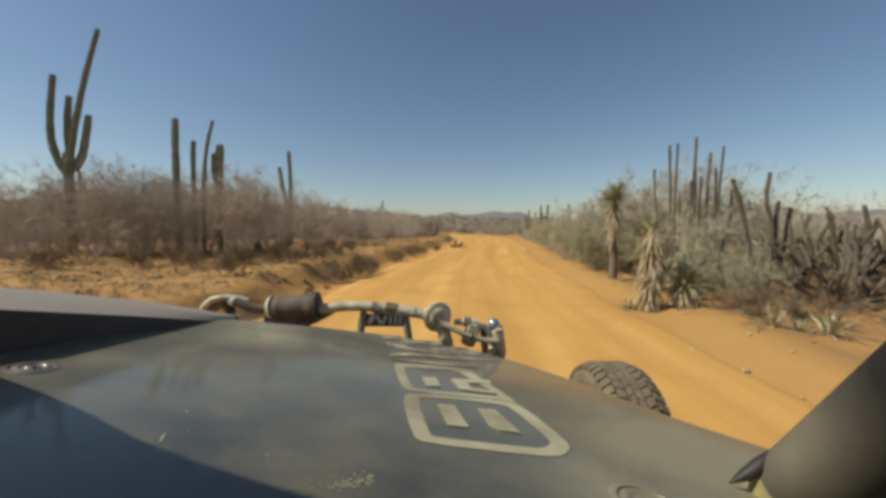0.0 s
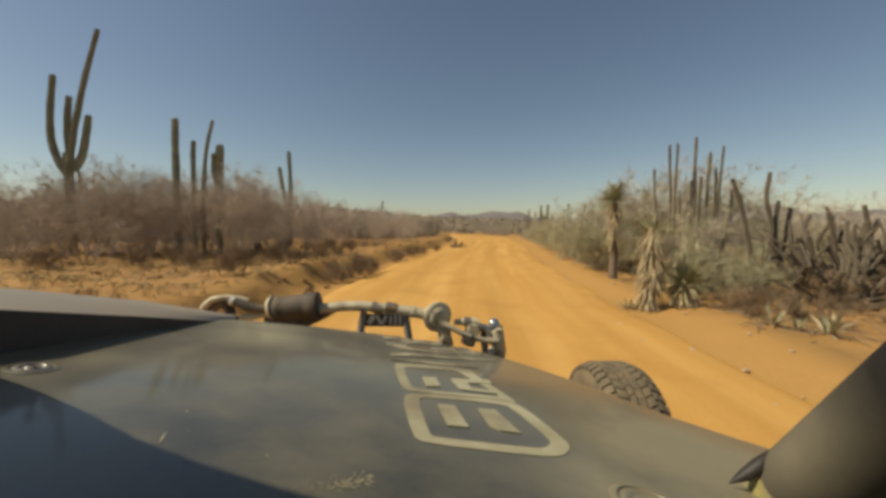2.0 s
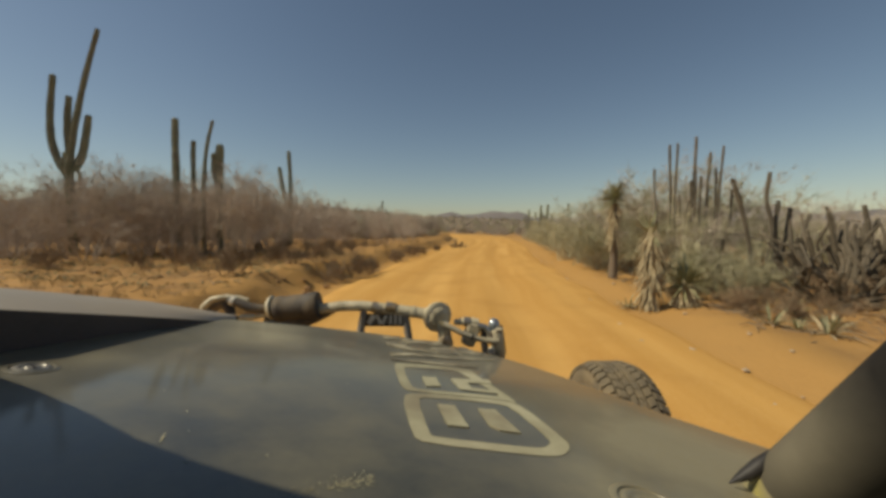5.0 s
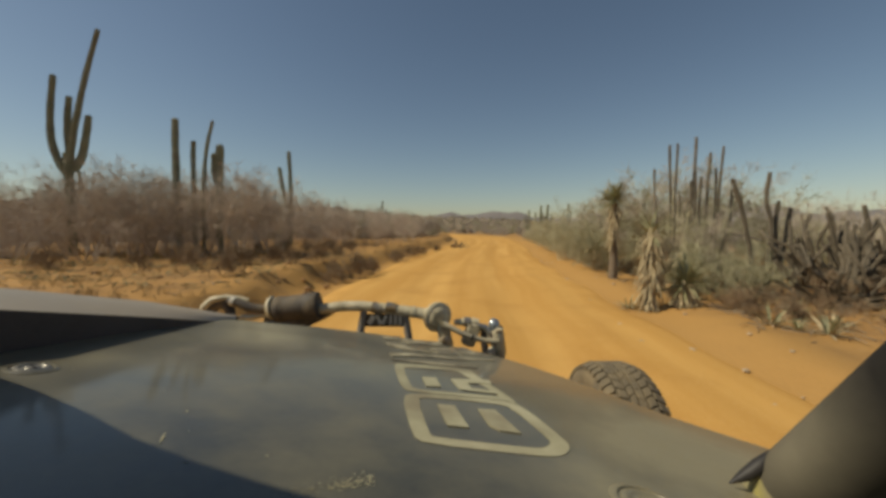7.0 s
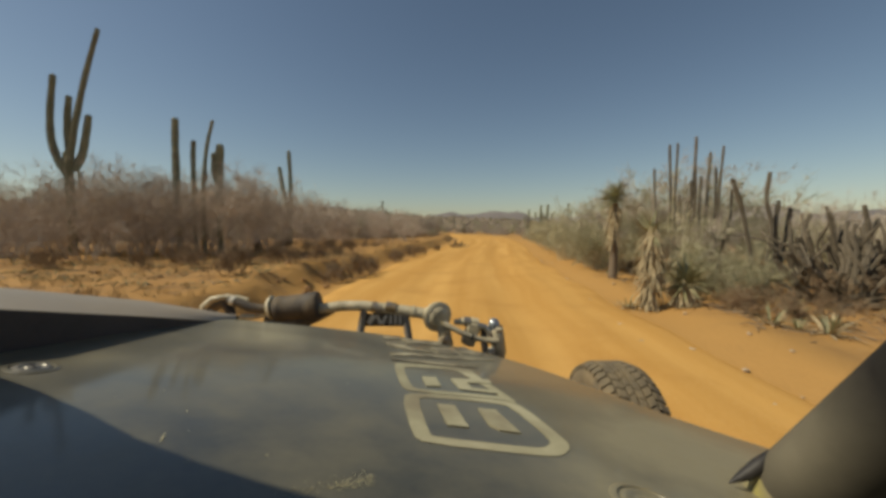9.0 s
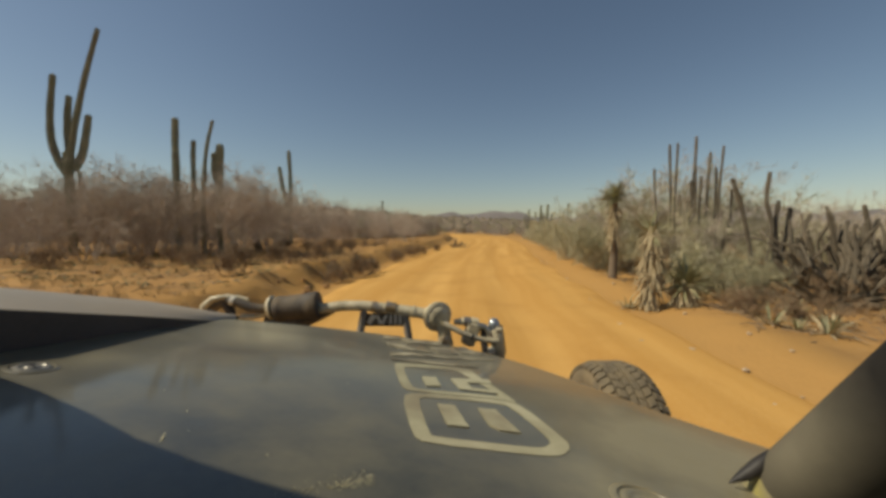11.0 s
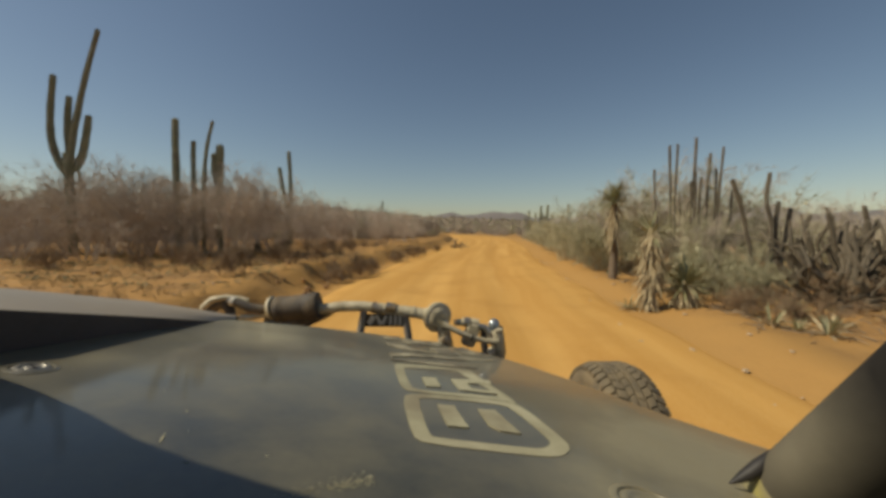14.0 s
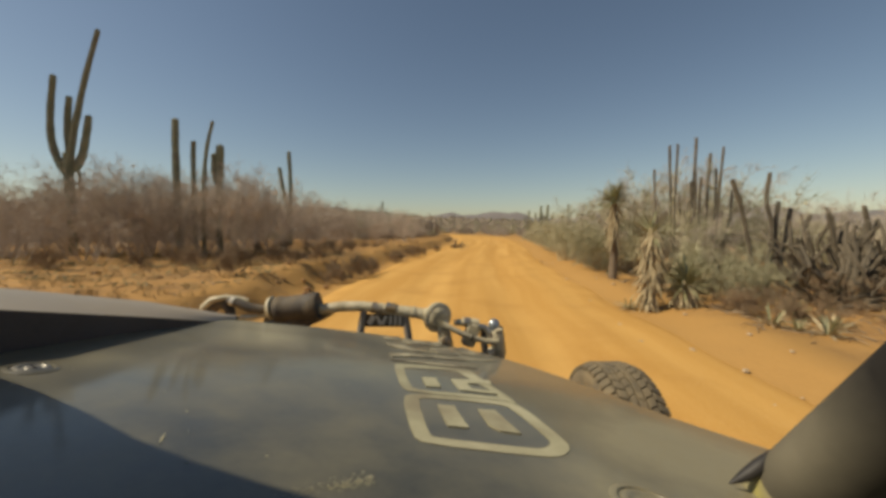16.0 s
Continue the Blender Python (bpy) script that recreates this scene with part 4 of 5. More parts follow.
def yucca(seed, label, at, height, crown, skirt_from, skirt_to, live=110, dead=150, blade=0.42, trunk=0.09):
    """A trunk with a head of stiff blades over a skirt of dead ones."""
    rng = random.Random(seed)
    ob = thing("yucca", label, "yucca", "yuccas", at)
    t = Mesh()
    t.tube([(0, 0, -0.1), (0.02, 0, height * 0.4), (0.0, 0.02, height * 0.8), (0.01, 0.0, height)], [trunk * 1.3, trunk, trunk * 0.9, trunk * 0.6], 12)
    part("trunk", t, M_BARK, ob)
    if live:
        bud = Mesh()
        bud.tube([(0, 0, height - 0.14), (0, 0, height - 0.02), (0, 0, height + 0.10), (0, 0, height + 0.24 * crown)], [trunk * 0.75, trunk * 0.8, trunk * 0.5, 0.006], 9)
        head = part("crown", bud, M_YUCCA, ob, "head of stiff grey-green blades")
        for _ in range(live):
            a, e, k = rng.uniform(0, 360), rng.uniform(-0.45, 1.45), blade * rng.uniform(0.75, 1.15) * crown
            leaf = new("blade", BLADES[0])
            leaf.parent = head
            leaf.matrix_local = pose(0, 0, height - rng.uniform(0, 0.12), 0, -math.degrees(e), a) @ Matrix.Translation((0.03, 0, 0)) @ Matrix.Diagonal((k, k * 0.75, k, 1))
    m = Mesh()
    for _ in range(dead):
        a, z = rng.uniform(0, 2 * math.pi), rng.uniform(skirt_from, skirt_to)
        e = rng.uniform(-1.45, -0.75)
        w = Vector((math.cos(a) * math.cos(e), math.sin(a) * math.cos(e), math.sin(e)))
        m.blade((math.cos(a) * trunk, math.sin(a) * trunk, z), w, min(blade * rng.uniform(0.6, 1.0), z + 0.05), 0.032, rng.uniform(0, 0.15))
    part("skirt", m, M_THATCH, ob, "hanging dead straw-coloured blades", smooth=False)
    return ob


def agave(seed, label, at, r, n=34):
    """A low rosette of stiff blades, live ones in the middle and dead ones below."""
    rng = random.Random(seed)
    ob = thing("agave", label, "agave", "low agaves", at)
    for i in range(n):
        live = i < n * 0.4
        bl = new("blade", BLADES[0] if live else BLADES[1])
        bl.parent = ob
        e = rng.uniform(0.4, 1.4) if live else rng.uniform(0.0, 0.9)
        k = r * rng.uniform(0.6, 1.1)
        a = rng.uniform(0, 360)
        bl.matrix_local = pose(0.03 * math.cos(radians(a)), 0.03 * math.sin(radians(a)), 0.02, 0, -math.degrees(e), a) @ Matrix.Diagonal((k, k, k, 1))
    return ob


def sprawling_cactus(seed, label, at, n, reach, high, r=0.045):
    """Many crooked ribbed stems that arch out from one root."""
    rng = random.Random(seed)
    stems = []
    for _ in range(n):
        a, up = rng.uniform(0, 2 * math.pi), rng.uniform(0.25, 1.0)
        d = Vector((math.cos(a) * (1.2 - up), math.sin(a) * (1.2 - up), up * rng.uniform(0.7, 1.2))).normalized()
        p = Vector((math.cos(a) * 0.25 * rng.random(), math.sin(a) * 0.25 * rng.random(), 0.0))
        pts, length = [p], rng.uniform(0.6, 1.1) * (high if up > 0.6 else reach)
        for _ in range(5):
            d = (d + wiggle(rng, 0.42) + Vector((0, 0, 0.12))).normalized()
            p = p + d * length / 5
            p.z = max(p.z, 0.05)
            pts.append(p.copy())
        stems.append((pts, r * rng.uniform(0.75, 1.15)))
        if rng.random() < 0.75:
            q, e = pts[rng.randint(2, 4)], (d + wiggle(rng, 0.9)).normalized()
            fork = [q]
            for _ in range(3):
                e = (e + wiggle(rng, 0.35) + Vector((0, 0, 0.2))).normalized()
                q = q + e * length * 0.16
                fork.append(q.copy())
            stems.append((fork, r * rng.uniform(0.7, 1.0)))
    return columns("sprawling_cactus", label, at, stems, M_CACTUS_DARK, 6, "sprawling cacti")


def on_land(x, y, sink=0.0):
    return (x, y, land(x, y) - sink)


# tall candelabra cacti left of the road
columns("cardon_cactus", "tall grey-green columnar cactus with one long leaning arm", on_land(-13.75, 13.8), [
    ([(0, 0, -0.2), (0.02, 0, 1.4), (0.0, 0, 3.0), (0.0, 0, 3.7)], 0.15),
    ([(0, 0, 2.9), (-0.32, 0.0, 3.4), (-0.55, 0, 4.2), (-0.54, 0, 5.2), (-0.36, 0, 6.5)], (0.14, 0.095)),
    ([(0.0, 0.1, 3.2), (-0.12, 0.2, 3.8), (-0.14, 0.2, 4.8), (-0.02, 0.2, 5.8)], (0.14, 0.10)),
    ([(0, -0.1, 3.0), (0.18, -0.1, 3.6), (0.40, -0.1, 4.6), (0.86, -0.1, 6.3), (1.44, -0.1, 8.05)], (0.14, 0.075)),
    ([(0.1, 0.1, 3.1), (0.34, 0.2, 3.7), (0.52, 0.2, 4.4), (0.66, 0.2, 5.1)], (0.14, 0.11))], M_CACTUS, 9, "columnar cacti")
columns("cardon_cactus", "group of slim columnar cactus stems in brush", on_land(-9.6, 14.4), [
    ([(-0.60, 0, -0.1), (-0.62, 0, 2.0), (-0.62, 0, 4.0), (-0.58, 0, 5.1)], (0.14, 0.12)),
    ([(-0.02, 0.1, -0.1), (-0.04, 0.1, 2.0), (-0.02, 0.1, 3.6), (0.02, 0.1, 4.3)], 0.09),
    ([(0.35, 0, -0.1), (0.38, 0, 2.0), (0.55, 0, 3.9), (0.84, 0, 5.05)], (0.09, 0.06)),
    ([(0.95, 0.05, -0.1), (0.98, 0.05, 2.0), (1.02, 0.05, 3.2), (1.06, 0.05, 4.1)], (0.12, 0.15)),
    ([(0.98, 0.05, 2.6), (0.84, 0.0, 3.1), (0.86, 0.0, 3.8)], 0.11)], M_CACTUS, 9, "columnar cacti")
columns("cardon_cactus", "pair of columnar cactus stems joined low down", on_land(-8.9, 21.8), [
    ([(0, 0, -0.2), (0.0, 0, 1.8), (0.04, 0, 3.5), (-0.02, 0, 5.35)], 0.11),
    ([(0, 0, 1.8), (-0.22, 0, 2.4), (-0.42, 0, 3.4), (-0.58, 0, 4.45)], 0.11)], M_CACTUS, 9, "columnar cacti")
for x, y, h, s in ((10.4, 40.0, 3.6, 1.0), (9.6, 42.0, 3.2, 0.8), (11.4, 41.0, 3.7, 1.2), (-22.0, 42.0, 4.4, 1.2), (-9.0, 55.0, 4.6, 1.1), (27.0, 38.0, 4.5, 1.0), (20.0, 60.0, 5.0, 1.2), (-34.0, 35.0, 6.0, 1.3), (33.0, 26.0, 4.0, 0.9), (-20.0, -8.0, 6.0, 1.0), (14.0, -14.0, 5.0, 1.0)):
    columns("cardon_cactus", "distant columnar cactus standing above the brush", on_land(x, y), [
        ([(0, 0, -0.2), (0, 0, h * 0.5), (0.03 * h, 0, h)], 0.12 * s),
        ([(0, 0, h * 0.35), (-0.4 * s, 0, h * 0.45), (-0.48 * s, 0, h * 0.8)], 0.10 * s),
        ([(0, 0, h * 0.42), (0.4 * s, 0.1, h * 0.5), (0.5 * s, 0.1, h * 0.72)], 0.10 * s)], M_CACTUS, 8, "columnar cacti")

# organ-pipe cluster right of the road
rng = random.Random(4)
columns("organ_pipe_cactus", "cluster of slim upright organ-pipe cactus stems", on_land(6.9, 11.0), [
    ([(dx * 0.35, dy, -0.1), (dx * 0.7, dy, 0.9), (dx * 0.95 + rng.uniform(-0.05, 0.05), dy, h * 0.6), (dx + rng.uniform(-0.1, 0.1), dy, h)], rr * 0.62) for dx, dy, h, rr in (
        (-0.58, 0.1, 3.1, 0.055), (-0.28, -0.1, 3.75, 0.060), (0.06, 0.15, 3.85, 0.055), (0.42, 0.0, 4.0, 0.065), (0.66, 0.2, 3.2, 0.055), (-0.10, -0.3, 2.3, 0.06), (0.25, -0.3, 2.7, 0.055), (0.5, 0.4, 2.2, 0.06))], M_CACTUS_DARK, 7, "organ-pipe cacti")
columns("organ_pipe_cactus", "cluster of slim upright organ-pipe cactus stems", on_land(8.3, 11.6), [
    ([(dx * 0.4, dy, -0.1), (dx * 0.8, dy, 1.2), (dx, dy, h * 0.65), (dx * 1.1 + rng.uniform(-0.1, 0.1), dy, h)], rr * 0.62) for dx, dy, h, rr in (
        (-0.35, 0.0, 3.0, 0.06), (-0.05, 0.1, 3.75, 0.07), (0.18, -0.1, 3.9, 0.06), (0.30, 0.2, 3.3, 0.06), (0.62, 0.0, 2.6, 0.06))], M_CACTUS_DARK, 7, "organ-pipe cacti")
# crooked dark stems
columns("crooked_cactus", "few dark crooked cactus stems among dry brush", on_land(7.3, 8.5), [
    ([(-0.1, 0, -0.1), (-0.2, 0, 0.6), (-0.35, 0, 1.3), (-0.50, 0, 1.9), (-0.74, 0, 2.55)], 0.05),
    ([(0.1, 0, -0.1), (0.10, -0.05, 0.7), (0.16, -0.05, 1.5), (0.05, 0, 2.1), (0.10, 0, 2.7)], 0.045),
    ([(0.14, 0, 0.5), (0.32, 0, 0.9), (0.28, 0, 1.5), (0.33, 0, 2.05)], 0.05),
    ([(0.2, 0.1, 0.0), (0.5, 0.1, 0.7), (0.62, 0.1, 1.3), (0.70, 0.1, 1.9)], 0.05)], M_CACTUS_DARK, 6, "crooked cacti")
sprawling_cactus(11, "dark tangle of sprawling cactus stems on dry ground", on_land(7.7, 7.2), 30, 1.3, 1.6, 0.036)
sprawling_cactus(12, "low spreading tangle of grey cactus stems", on_land(9.0, 7.5), 28, 1.5, 1.7, 0.036)
sprawling_cactus(13, "dark tangle of sprawling cactus stems in brush", on_land(9.7, 9.4), 18, 1.2, 1.9)
sprawling_cactus(14, "low spreading tangle of grey cactus stems", on_land(8.2, 5.7), 14, 1.2, 0.8, 0.04)
columns("fallen_cactus", "fallen grey cactus stems lying over one another", on_land(8.3, 6.5), [
    ([(0.2 + dx, dy, z0), (0.7 + dx, dy + 0.05, z0 + rise * 0.4), (1.2 + dx, dy - 0.05, z0 + rise * 0.6), (long + dx, dy + 0.1, z0 + rise)], rr) for dx, dy, z0, rise, long, rr in (
        (-1.5, 0.0, 0.06, 0.06, 1.8, 0.05), (-1.2, 0.3, 0.10, 0.30, 2.0, 0.045), (-0.9, 0.1, 0.16, 0.10, 1.7, 0.05), (-1.0, 0.5, 0.22, 0.35, 2.1, 0.045), (-0.4, 0.0, 0.07, 0.04, 1.8, 0.055), (-0.3, 0.4, 0.28, 0.20, 1.9, 0.045), (-0.2, 0.7, 0.42, 0.12, 1.8, 0.05), (0.1, 0.2, 0.20, 0.25, 1.6, 0.05))], M_CACTUS_DARK, 7, "sprawling cacti")
columns("crooked_cactus", "dark upright cactus fingers rising from the tangle", on_land(9.6, 8.5), [
    ([(dx * 0.4, dy, -0.1), (dx * 0.7, dy, h * 0.35), (dx + bow, dy, h * 0.7), (dx - bow, dy, h)], 0.05) for dx, dy, h, bow in (
        (-0.75, 0.0, 1.75, 0.08), (-0.35, 0.1, 1.55, -0.1), (0.05, 0.0, 1.9, 0.06), (0.35, 0.1, 1.6, -0.08), (0.75, -0.1, 1.45, 0.1), (-1.2, 0.1, 1.7, -0.06))], M_CACTUS_DARK, 6, "crooked cacti")

# yuccas at the right road edge
yucca(21, "slender yucca with a round green head and dead skirt", on_land(4.5, 9.8), 2.10, 1.2, 0.9, 1.95, 150, 150)
yucca(22, "dead yucca trunk wrapped in hanging straw blades", on_land(3.72, 6.6), 1.45, 0.9, 0.25, 1.5, 26, 300, 0.5, 0.075)
yucca(23, "low yucca with green blades and straw skirt", on_land(4.25, 6.5), 0.46, 1.1, 0.10, 0.50, 110, 210, 0.45, 0.07)
yucca(24, "low yucca with green blades and straw skirt", on_land(6.0, 8.9), 0.55, 1.0, 0.08, 0.6, 90, 90, 0.45, 0.07)
yucca(25, "slender yucca with a round green head and dead skirt", on_land(7.0, 14.0), 1.9, 1.0, 0.7, 1.8, 90, 80)
for i, (x, y, r) in enumerate(((4.75, 5.30, 0.32), (5.25, 4.98, 0.34), (5.0, 5.15, 0.24), (5.7, 5.35, 0.28), (5.9, 6.2, 0.3), (3.45, 6.85, 0.28), (5.1, 7.6, 0.35))):
    agave(40 + i, "low spiky agave of dry green and straw blades", on_land(x, y), r)

def bare_tree(seed, label, at, height, mat):
    """A leafless tree: a bent trunk, forking limbs and a wide crown of twigs."""
    rng = random.Random(seed)
    ob = thing("bare_tree", label, "tree", "bare trees", at)
    trunk, crown = Mesh(), Mesh()
    fork = Vector((rng.uniform(-0.2, 0.2), rng.uniform(-0.2, 0.2), height * 0.28))
    trunk.tube([(0, 0, -0.2), (fork.x * 0.6, fork.y * 0.2, height * 0.14), fork], [0.032 * height, 0.026 * height, 0.024 * height], 10)
    part("trunk", trunk, M_BARK, ob)
    for k in range(6):
        a = k * 1.05 + rng.uniform(-0.3, 0.3)
        way = Vector((math.cos(a) * 0.8, math.sin(a) * 0.8, rng.uniform(0.7, 1.3)))
        branchy(rng, crown, None, fork, way, height * rng.uniform(0.26, 0.34), 0.014 * height, 5, 0.62)
    part("crown", crown, mat, ob, "leafless twiggy crown", smooth=False)
    return ob


bare_tree(91, "bare grey desert tree with a wide leafless crown", on_land(-18.0, 20.0), 4.6, M_TWIG)
bare_tree(92, "bare grey desert tree with a wide leafless crown", on_land(10.2, 15.0), 4.3, M_PALE)
bare_tree(93, "bare grey desert tree with a wide leafless crown", on_land(-24.0, 33.0), 5.5, M_TWIG)
bare_tree(94, "bare grey desert tree with a wide leafless crown", on_land(19.0, 44.0), 4.6, M_TWIG)

# bare shrubs: a few kinds, then many of each
KINDS = [
    shrub(51, "bare grey twiggy thorn shrub", 3.3, 8, M_TWIG, None, 0, 4, 0.75),
    shrub(52, "bare grey twiggy thorn shrub with rusty leaves", 3.0, 8, M_TWIG, M_RED_LEAF, 0.25, 4, 0.8),
    shrub(53, "grey-olive twiggy shrub with sparse leaves", 2.1, 7, M_TWIG_OLIVE, M_LEAF, 0.9, 4, 0.8, 0.9),
    shrub(54, "low grey-olive twiggy shrub with sparse leaves", 1.5, 7, M_TWIG_OLIVE, M_LEAF, 0.9, 4, 0.85, 1.0),
    shrub(55, "pale bleached leafless shrub", 1.5, 7, M_PALE, None, 0, 3, 0.7),
    shrub(56, "small dry brown bush", 0.7, 12, M_BROWN_TWIG, M_RED_LEAF, 0.3, 3, 0.9, 1.2),
    shrub(57, "bare grey twiggy thorn shrub", 2.6, 8, M_TWIG, None, 0, 4, 0.85, 0.9),
]
HOME = [(-9.6, 13.5), (-11.5, 11.8), (6.2, 12.6), (5.3, 11.6), (-12.0, 10.2), (-4.9, 8.3), (-8.4, 12.6)]
for ob, (x, y) in zip(KINDS, HOME):
    ob.location = on_land(x, y)
rng = random.Random(77)
taken = list(HOME)
joined = []


def plant(kind, x, y, lo=0.75, hi=1.2, gap=0.5):
    if any((x - a) ** 2 + (y - b) ** 2 < gap * gap for a, b in taken):
        return
    taken.append((x, y))
    s = rng.uniform(lo, hi)
    m = Matrix.Translation(on_land(x, y)) @ pose(0, 0, 0, 0, 0, rng.uniform(0, 360))
    size = (s * rng.uniform(0.9, 1.2), s * rng.uniform(0.9, 1.2), s)
    if y > 23 or y < -5:
        joined.append((kind, m @ Matrix.Diagonal((*size, 1))))
    else:
        copy_thing(KINDS[kind], m).scale = size


# thicket left of the road, open at the foot
for _ in range(190):
    y = 12.5 + 34 * rng.random() ** 1.4
    x = road_x(y) - rng.uniform(8.2, 16 + 0.55 * y)
    plant(rng.choice((0, 1, 6, 0, 6)), x, y, 0.85, 1.2, 0.8)
for _ in range(90):
    y = rng.uniform(17, 60)
    x = road_x(y) - rng.uniform(5.6, 12.0)
    plant(rng.choice((6, 3, 6, 4)), x, y, 0.6, 0.95, 0.9)
for x, y, k, s in ((-12.3, 13.6, 0, 1.2), (-11.2, 13.9, 6, 1.25), (-13.6, 14.8, 0, 1.2), (-9.6, 14.4, 0, 1.1), (-7.6, 13.6, 6, 1.1), (-6.6, 14.6, 6, 1.0), (7.6, 12.6, 6, 1.25), (8.6, 13.0, 0, 1.0), (6.8, 13.6, 6, 1.1)):
    plant(k, x, y, s, s, 0.2)
for x, y in ((-15.6, 14.9), (-14.4, 13.9), (-15.9, 12.6), (-17.2, 13.8), (-18.0, 14.6)):
    plant(4, x, y, 1.2, 1.6, 0.3)
# brown bushes along the foot and the edge of the bank
for x, y, s in ((-3.1, 10.2, 1.15), (-2.6, 10.9, 1.3), (-3.7, 11.2, 1.2), (-2.3, 11.8, 0.9), (-4.2, 10.4, 0.8), (-5.2, 11.8, 0.9), (-6.6, 9.6, 1.0), (-6.0, 10.4, 1.1), (-7.4, 10.8, 0.9), (-9.6, 9.0, 0.9),
                (-10.8, 9.8, 0.8), (-8.4, 11.6, 1.0), (-1.9, 15.6, 0.9), (-1.5, 17.6, 1.1), (-2.2, 16.6, 1.0), (-1.1, 19.2, 0.9), (-2.8, 14.2, 0.8), (0.9, 25.0, 1.15), (1.3, 25.6, 0.9), (-0.4, 22.0, 0.8)):
    plant(5, x, y, s * 0.95, s * 1.05, 0.2)
for _ in range(34):
    y = rng.uniform(9.0, 19)
    plant(5, road_x(y) - rng.uniform(4.9, 9.0), y, 0.4, 1.0, 0.4)
# brush right of the road
for _ in range(92):
    y = rng.uniform(9.0, 33)
    x = road_x(y) + rng.uniform(4.1, 12 + y * 0.4)
    plant(rng.choice((2, 3, 2, 3, 6)), x, y, 0.65, 1.0, 0.75)
for y in range(11, 36):
    plant(rng.choice((2, 3)), road_x(y) + rng.uniform(3.9, 4.7), y + rng.random(), 0.8, 1.15, 0.4)
for _ in range(46):
    y = rng.uniform(4.6, 12)
    plant(5, road_x(y) + rng.uniform(4.3, 8.5), y, 0.35, 0.8, 0.35)
# tall pale brush behind the organ pipes and the tangle
for x, y, k, s in ((7.4, 13.2, 2, 1.5), (8.2, 14.0, 2, 1.6), (9.0, 13.4, 2, 1.5), (9.9, 14.4, 6, 1.4), (6.6, 14.2, 2, 1.3), (10.6, 13.0, 2, 1.0), (8.6, 12.0, 2, 1.1), (11.4, 12.2, 6, 0.8), (10.0, 11.4, 2, 0.95), (12.4, 11.2, 2, 0.85), (13.2, 12.8, 6, 0.85), (11.2, 9.6, 3, 1.0), (12.6, 9.2, 2, 0.75)):
    plant(k, x, y, s * 0.95, s * 1.05, 0.1)
for x, y in ((7.4, 7.0), (8.4, 6.9), (9.2, 7.9), (7.0, 7.8), (8.9, 6.4), (9.9, 7.0), (8.0, 6.2)):
    plant(5, x, y, 1.2, 1.6, 0.1)
for x, y, s in ((5.3, 7.6, 0.6), (6.0, 7.3, 0.65), (6.5, 7.9, 0.7), (7.0, 8.7, 0.8), (5.6, 8.6, 0.7), (6.4, 9.2, 0.8)):
    plant(3, x, y, s * 0.95, s * 1.05, 0.1)
# behind the car, for the reflections in its paint
for _ in range(16):
    y, side = rng.uniform(-30, 6), rng.choice((-1, 1))
    plant(rng.choice((0, 2, 6)), road_x(y) + side * rng.uniform(8.5, 20), y, 0.8, 1.2, 1.5)


def join_thicket():
    """The shrubs deeper in the thicket, grown into one another, by material."""
    piles = {}
    for kind, m in joined:
        for mesh, mat in COARSE[kind]:
            v = np.c_[np.array(mesh.v), np.ones(len(mesh.v))] @ np.array(m).T
            verts, faces = piles.setdefault(mat, ([], []))
            at = len(verts)
            verts.extend(v[:, :3].tolist())
            faces.extend([at + i for i in f] for f in mesh.f)
    for mat, (verts, faces) in piles.items():
        name = "distant_leaves" if "leaves" in mat.name else "distant_thicket"
        me = bpy.data.meshes.new(name)
        me.from_pydata(verts, [], faces)
        me.materials.append(mat)
        tagged(new(name, me), "dry twiggy brush grown together along the road", "brush", kind="stuff")


join_thicket()


def far_brush():
    """The scrub plain past the nearer shrubs."""
    rng = random.Random(5)
    for name, mat, n in (("far_grey_brush", M_TWIG, 2600), ("far_olive_brush", M_TWIG_OLIVE, 1700)):
        m = Mesh()
        for _ in range(n):
            d = 32 * (360 / 32) ** rng.random()
            a = rng.uniform(-1.25, 1.25)
            x, y = math.sin(a) * d, math.cos(a) * d
            o = x - road_x(min(y, 200))
            if abs(o) < 5.2 and y < 200:
                continue
            if name == "far_olive_brush" and o < 0 and rng.random() < 0.6:
                continue
            h, w = rng.uniform(0.9, 2.4) * (1.25 if o < 0 else 0.9), rng.uniform(0.7, 1.6)
            z = land(x, y) - 0.1
            for _ in range(44):
                b, e = rng.uniform(0, 6.283), rng.uniform(0.1, 1.0)
                q = Vector((x + math.cos(b) * w * e * 0.5, y + math.sin(b) * w * e * 0.5, z))
                t = Vector((x + math.cos(b) * w * e, y + math.sin(b) * w * e, z + h * rng.uniform(0.5, 1.0) * (1.15 - 0.5 * e)))
                s = Vector((rng.uniform(-1, 1), rng.uniform(-1, 1), rng.uniform(-0.3, 0.6))) * 0.009 * (1 + d / 40)
                mid = q.lerp(t, 0.6) + wiggle(rng, 0.15)
                k = len(m.v)
                m.v.extend((tuple(q - s * 0.5), tuple(q + s * 0.5), tuple(mid + s * 2.2), tuple(t), tuple(mid - s * 2.2)))
                m.f.append((k, k + 1, k + 2, k + 3, k + 4))
        ob = part(name, m, mat, smooth=False)
        tagged(ob, "dense dry scrub covering the plain", "brush", kind="stuff")


far_brush()


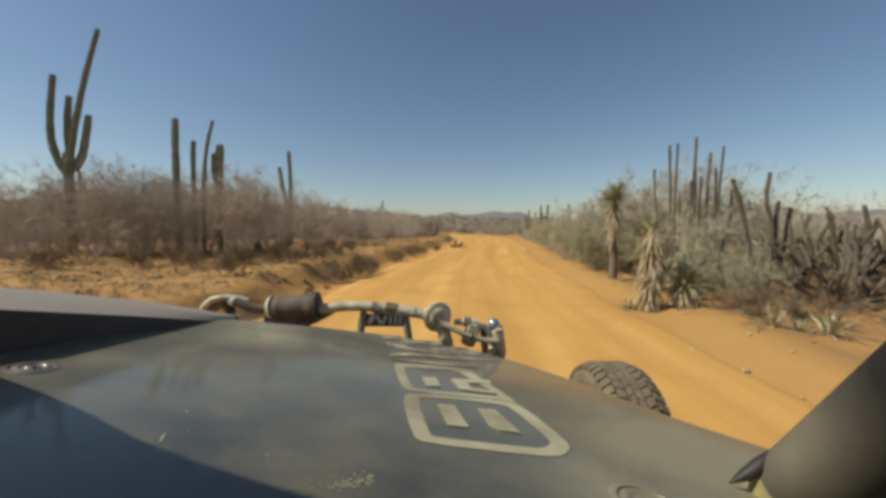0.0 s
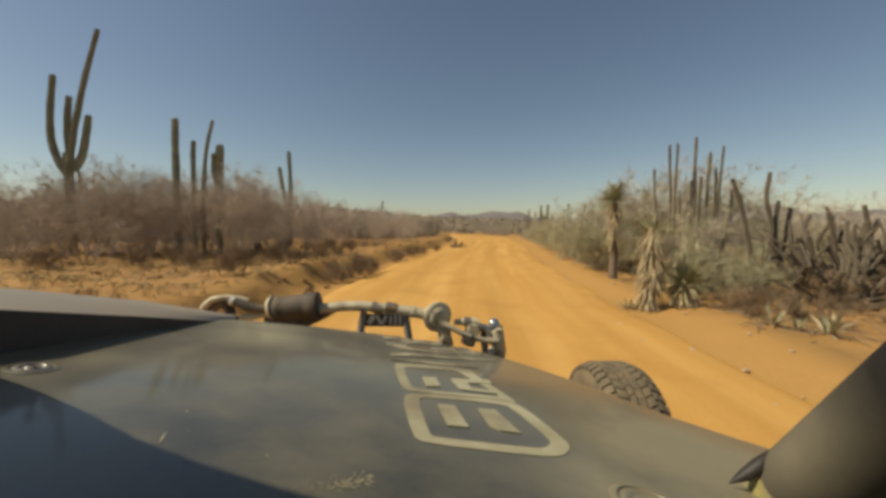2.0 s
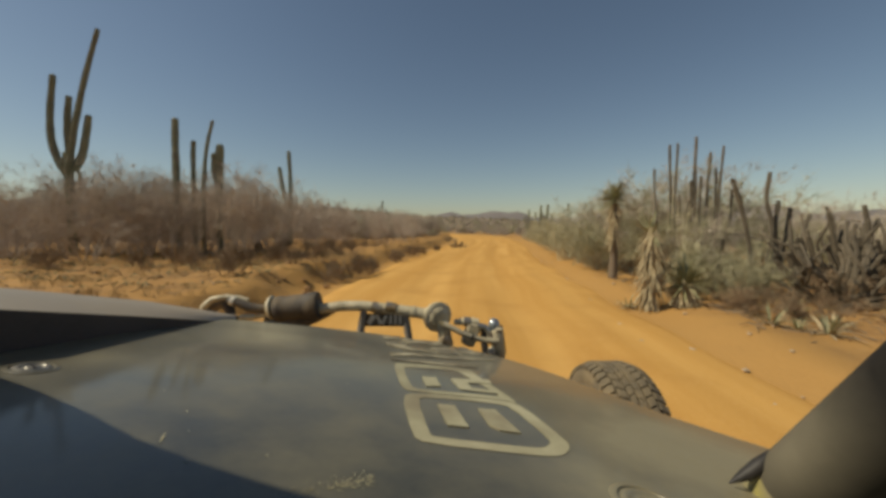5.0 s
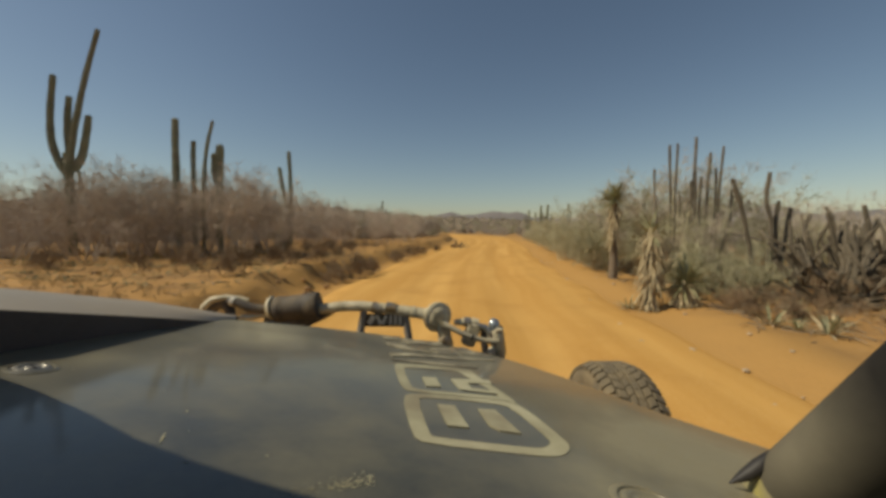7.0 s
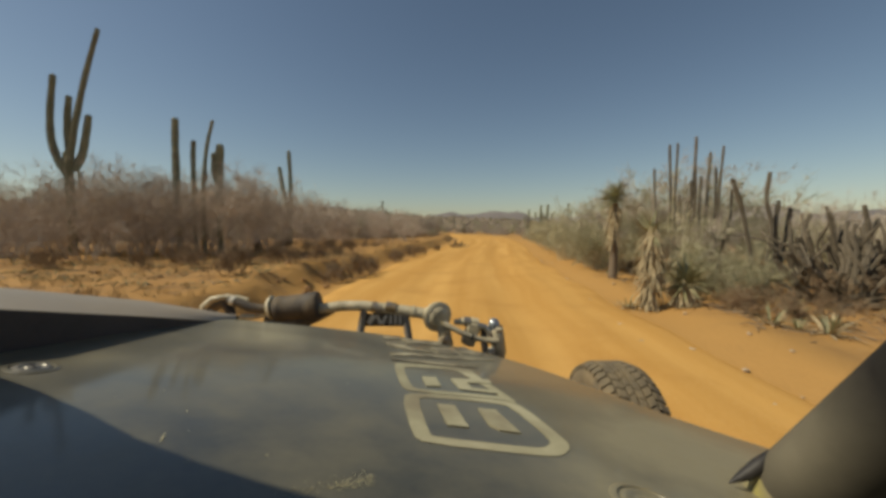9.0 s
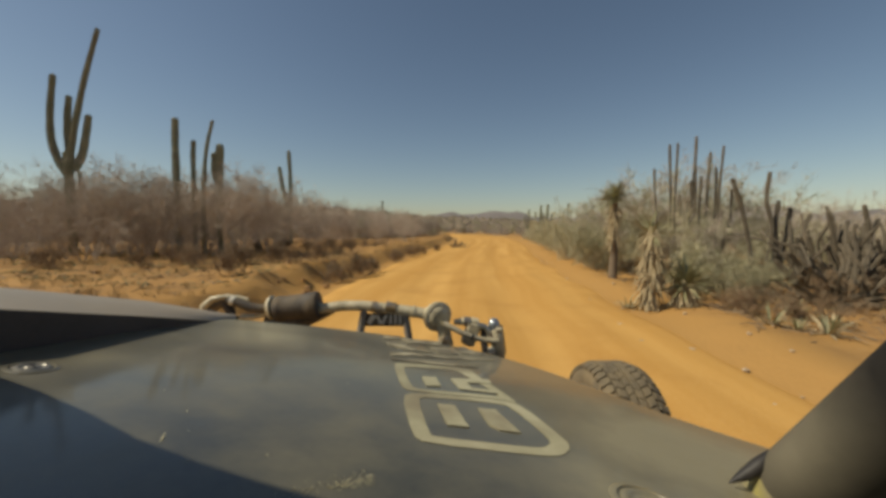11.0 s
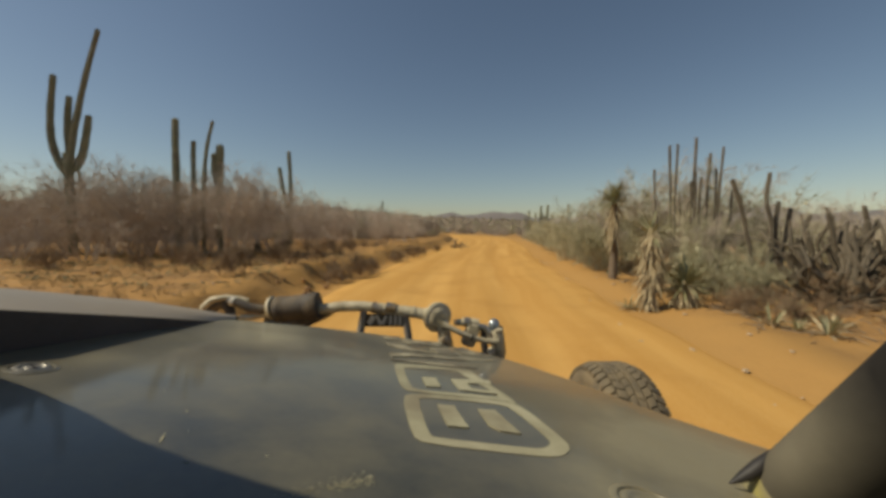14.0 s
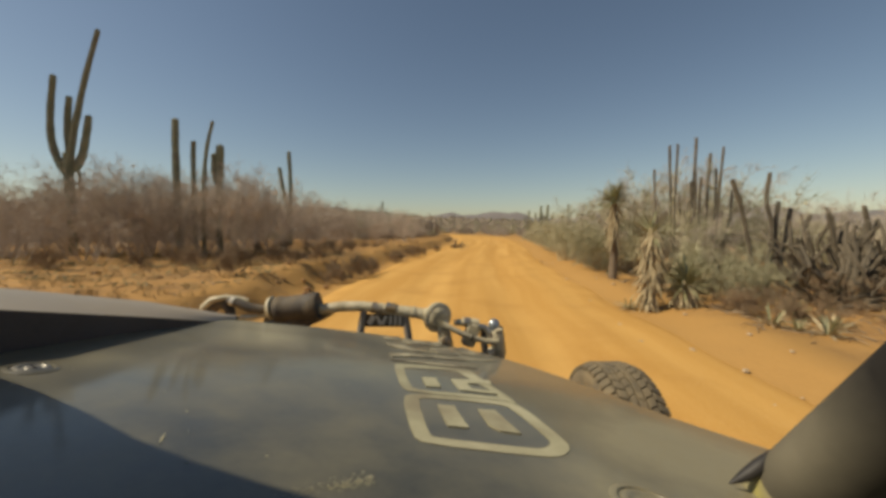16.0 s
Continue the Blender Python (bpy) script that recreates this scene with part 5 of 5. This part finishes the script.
# ---- stones, litter and dry grass ----
def stone(seed, r, mat):
    rng = random.Random(seed)
    bm = bmesh.new()
    bmesh.ops.create_icosphere(bm, subdivisions=2, radius=r)
    for v in bm.verts:
        n1 = noise.noise(v.co / r * 1.3 + Vector((seed, 0, 0)))
        v.co *= 1 + 0.35 * n1
        v.co.z *= 0.6
    me = bpy.data.meshes.new("stone")
    bm.to_mesh(me)
    bm.free()
    me.materials.append(mat)
    return me


shapes, clods = [stone(s, 1.0, M_STONE) for s in range(5)], [stone(s + 7, 1.0, M_CLOD) for s in range(4)]
rng = random.Random(9)
spots = [(2.57, 4.74, 0.035), (3.01, 4.41, 0.04), (2.77, 3.02, 0.03), (3.87, 4.62, 0.03), (-7.9, 8.4, 0.08), (-6.2, 8.1, 0.06)]
for _ in range(30):
    y = rng.uniform(3, 18)
    spots.append((road_x(y) + rng.choice((rng.uniform(2.6, 5.0), -rng.uniform(3.5, 6.5), rng.uniform(2.3, 4.0))), y, rng.uniform(0.012, 0.045)))
for _ in range(46):
    y = rng.uniform(8, 26)
    spots.append((road_x(y) - rng.uniform(3.5, 5.0), y, rng.uniform(0.03, 0.09)))
for x, y, r in spots:
    big = x < road_x(y) and r < 0.0902 and r > 0.03
    ob = new("earth_clod" if big else "stone", rng.choice(clods if big else shapes))
    o = x - road_x(y)
    ob.location = (x, y, max(land(x, y), -0.05 if abs(o) > 3 else -0.01) + r * 0.35)
    ob.rotation_euler, ob.scale = (0, 0, rng.uniform(0, 6)), (r, r * rng.uniform(0.7, 1.2), r * rng.uniform(0.7, 1.1))
    if big:
        tagged(ob, "crumbled reddish earth clod on the eroded road bank", "earth clod", "earth clods")
    else:
        tagged(ob, "small pale stone lying on the dirt", "stone", "loose stones")


def litter():
    rng = random.Random(15)
    dead, grass = Mesh(), Mesh()
    for _ in range(700):
        y = rng.uniform(4.2, 16)
        o = rng.uniform(3.9, 8.5) if rng.random() < 0.7 else -rng.uniform(4.2, 10)
        x, a, l = road_x(y) + o, rng.uniform(0, 6.283), rng.uniform(0.08, 0.5)
        z = land(x, y) + 0.015
        dead.tube([(x, y, z), (x + math.cos(a) * l * 0.5, y + math.sin(a) * l * 0.5, z + rng.uniform(0, 0.06)), (x + math.cos(a + 0.3) * l, y + math.sin(a + 0.3) * l, z + rng.uniform(-0.01, 0.08))], [0.010, 0.008, 0.004], 4)
    tagged(part("fallen_twigs", dead, M_BROWN_TWIG), "dead brown twigs scattered on the soil", "twigs", kind="stuff")
    for _ in range(1600):
        y = 5 + 25 * rng.random() ** 1.5
        o = -rng.uniform(4.0, 13) if rng.random() < 0.65 else rng.uniform(4.0, 10)
        x = road_x(y) + o
        if noise.noise((x * 0.6, y * 0.6, 11.0)) < 0.05:
            continue
        z = land(x, y) - 0.01
        for _ in range(9):
            grass.blade((x + rng.uniform(-0.06, 0.06), y + rng.uniform(-0.06, 0.06), z), (rng.uniform(-0.6, 0.6), rng.uniform(-0.6, 0.6), 1), rng.uniform(0.08, 0.28), 0.008, 0.15)
    fallen = Mesh()
    for _ in range(6500):
        y = 6.5 + 9 * rng.random()
        x = road_x(y) - rng.uniform(4.4, 17) if rng.random() < 0.75 else road_x(y) + rng.uniform(4.2, 9)
        if noise.noise((x * 0.45, y * 0.8, 3.0)) < -0.02:
            continue
        a, l = rng.uniform(0, 6.283), rng.uniform(0.05, 0.16)
        fallen.blade((x, y, land(x, y) + 0.005), (math.cos(a), math.sin(a), rng.uniform(0.1, 0.7)), l, 0.035, 0.1)
    tagged(part("leaf_litter", fallen, M_LEAF, smooth=False), "dry olive-brown leaf litter on the soil", "leaf litter", kind="stuff")
    tagged(part("dry_grass", grass, M_GRASS, smooth=False), "short dry straw-coloured grass tufts", "grass", kind="stuff")


litter()
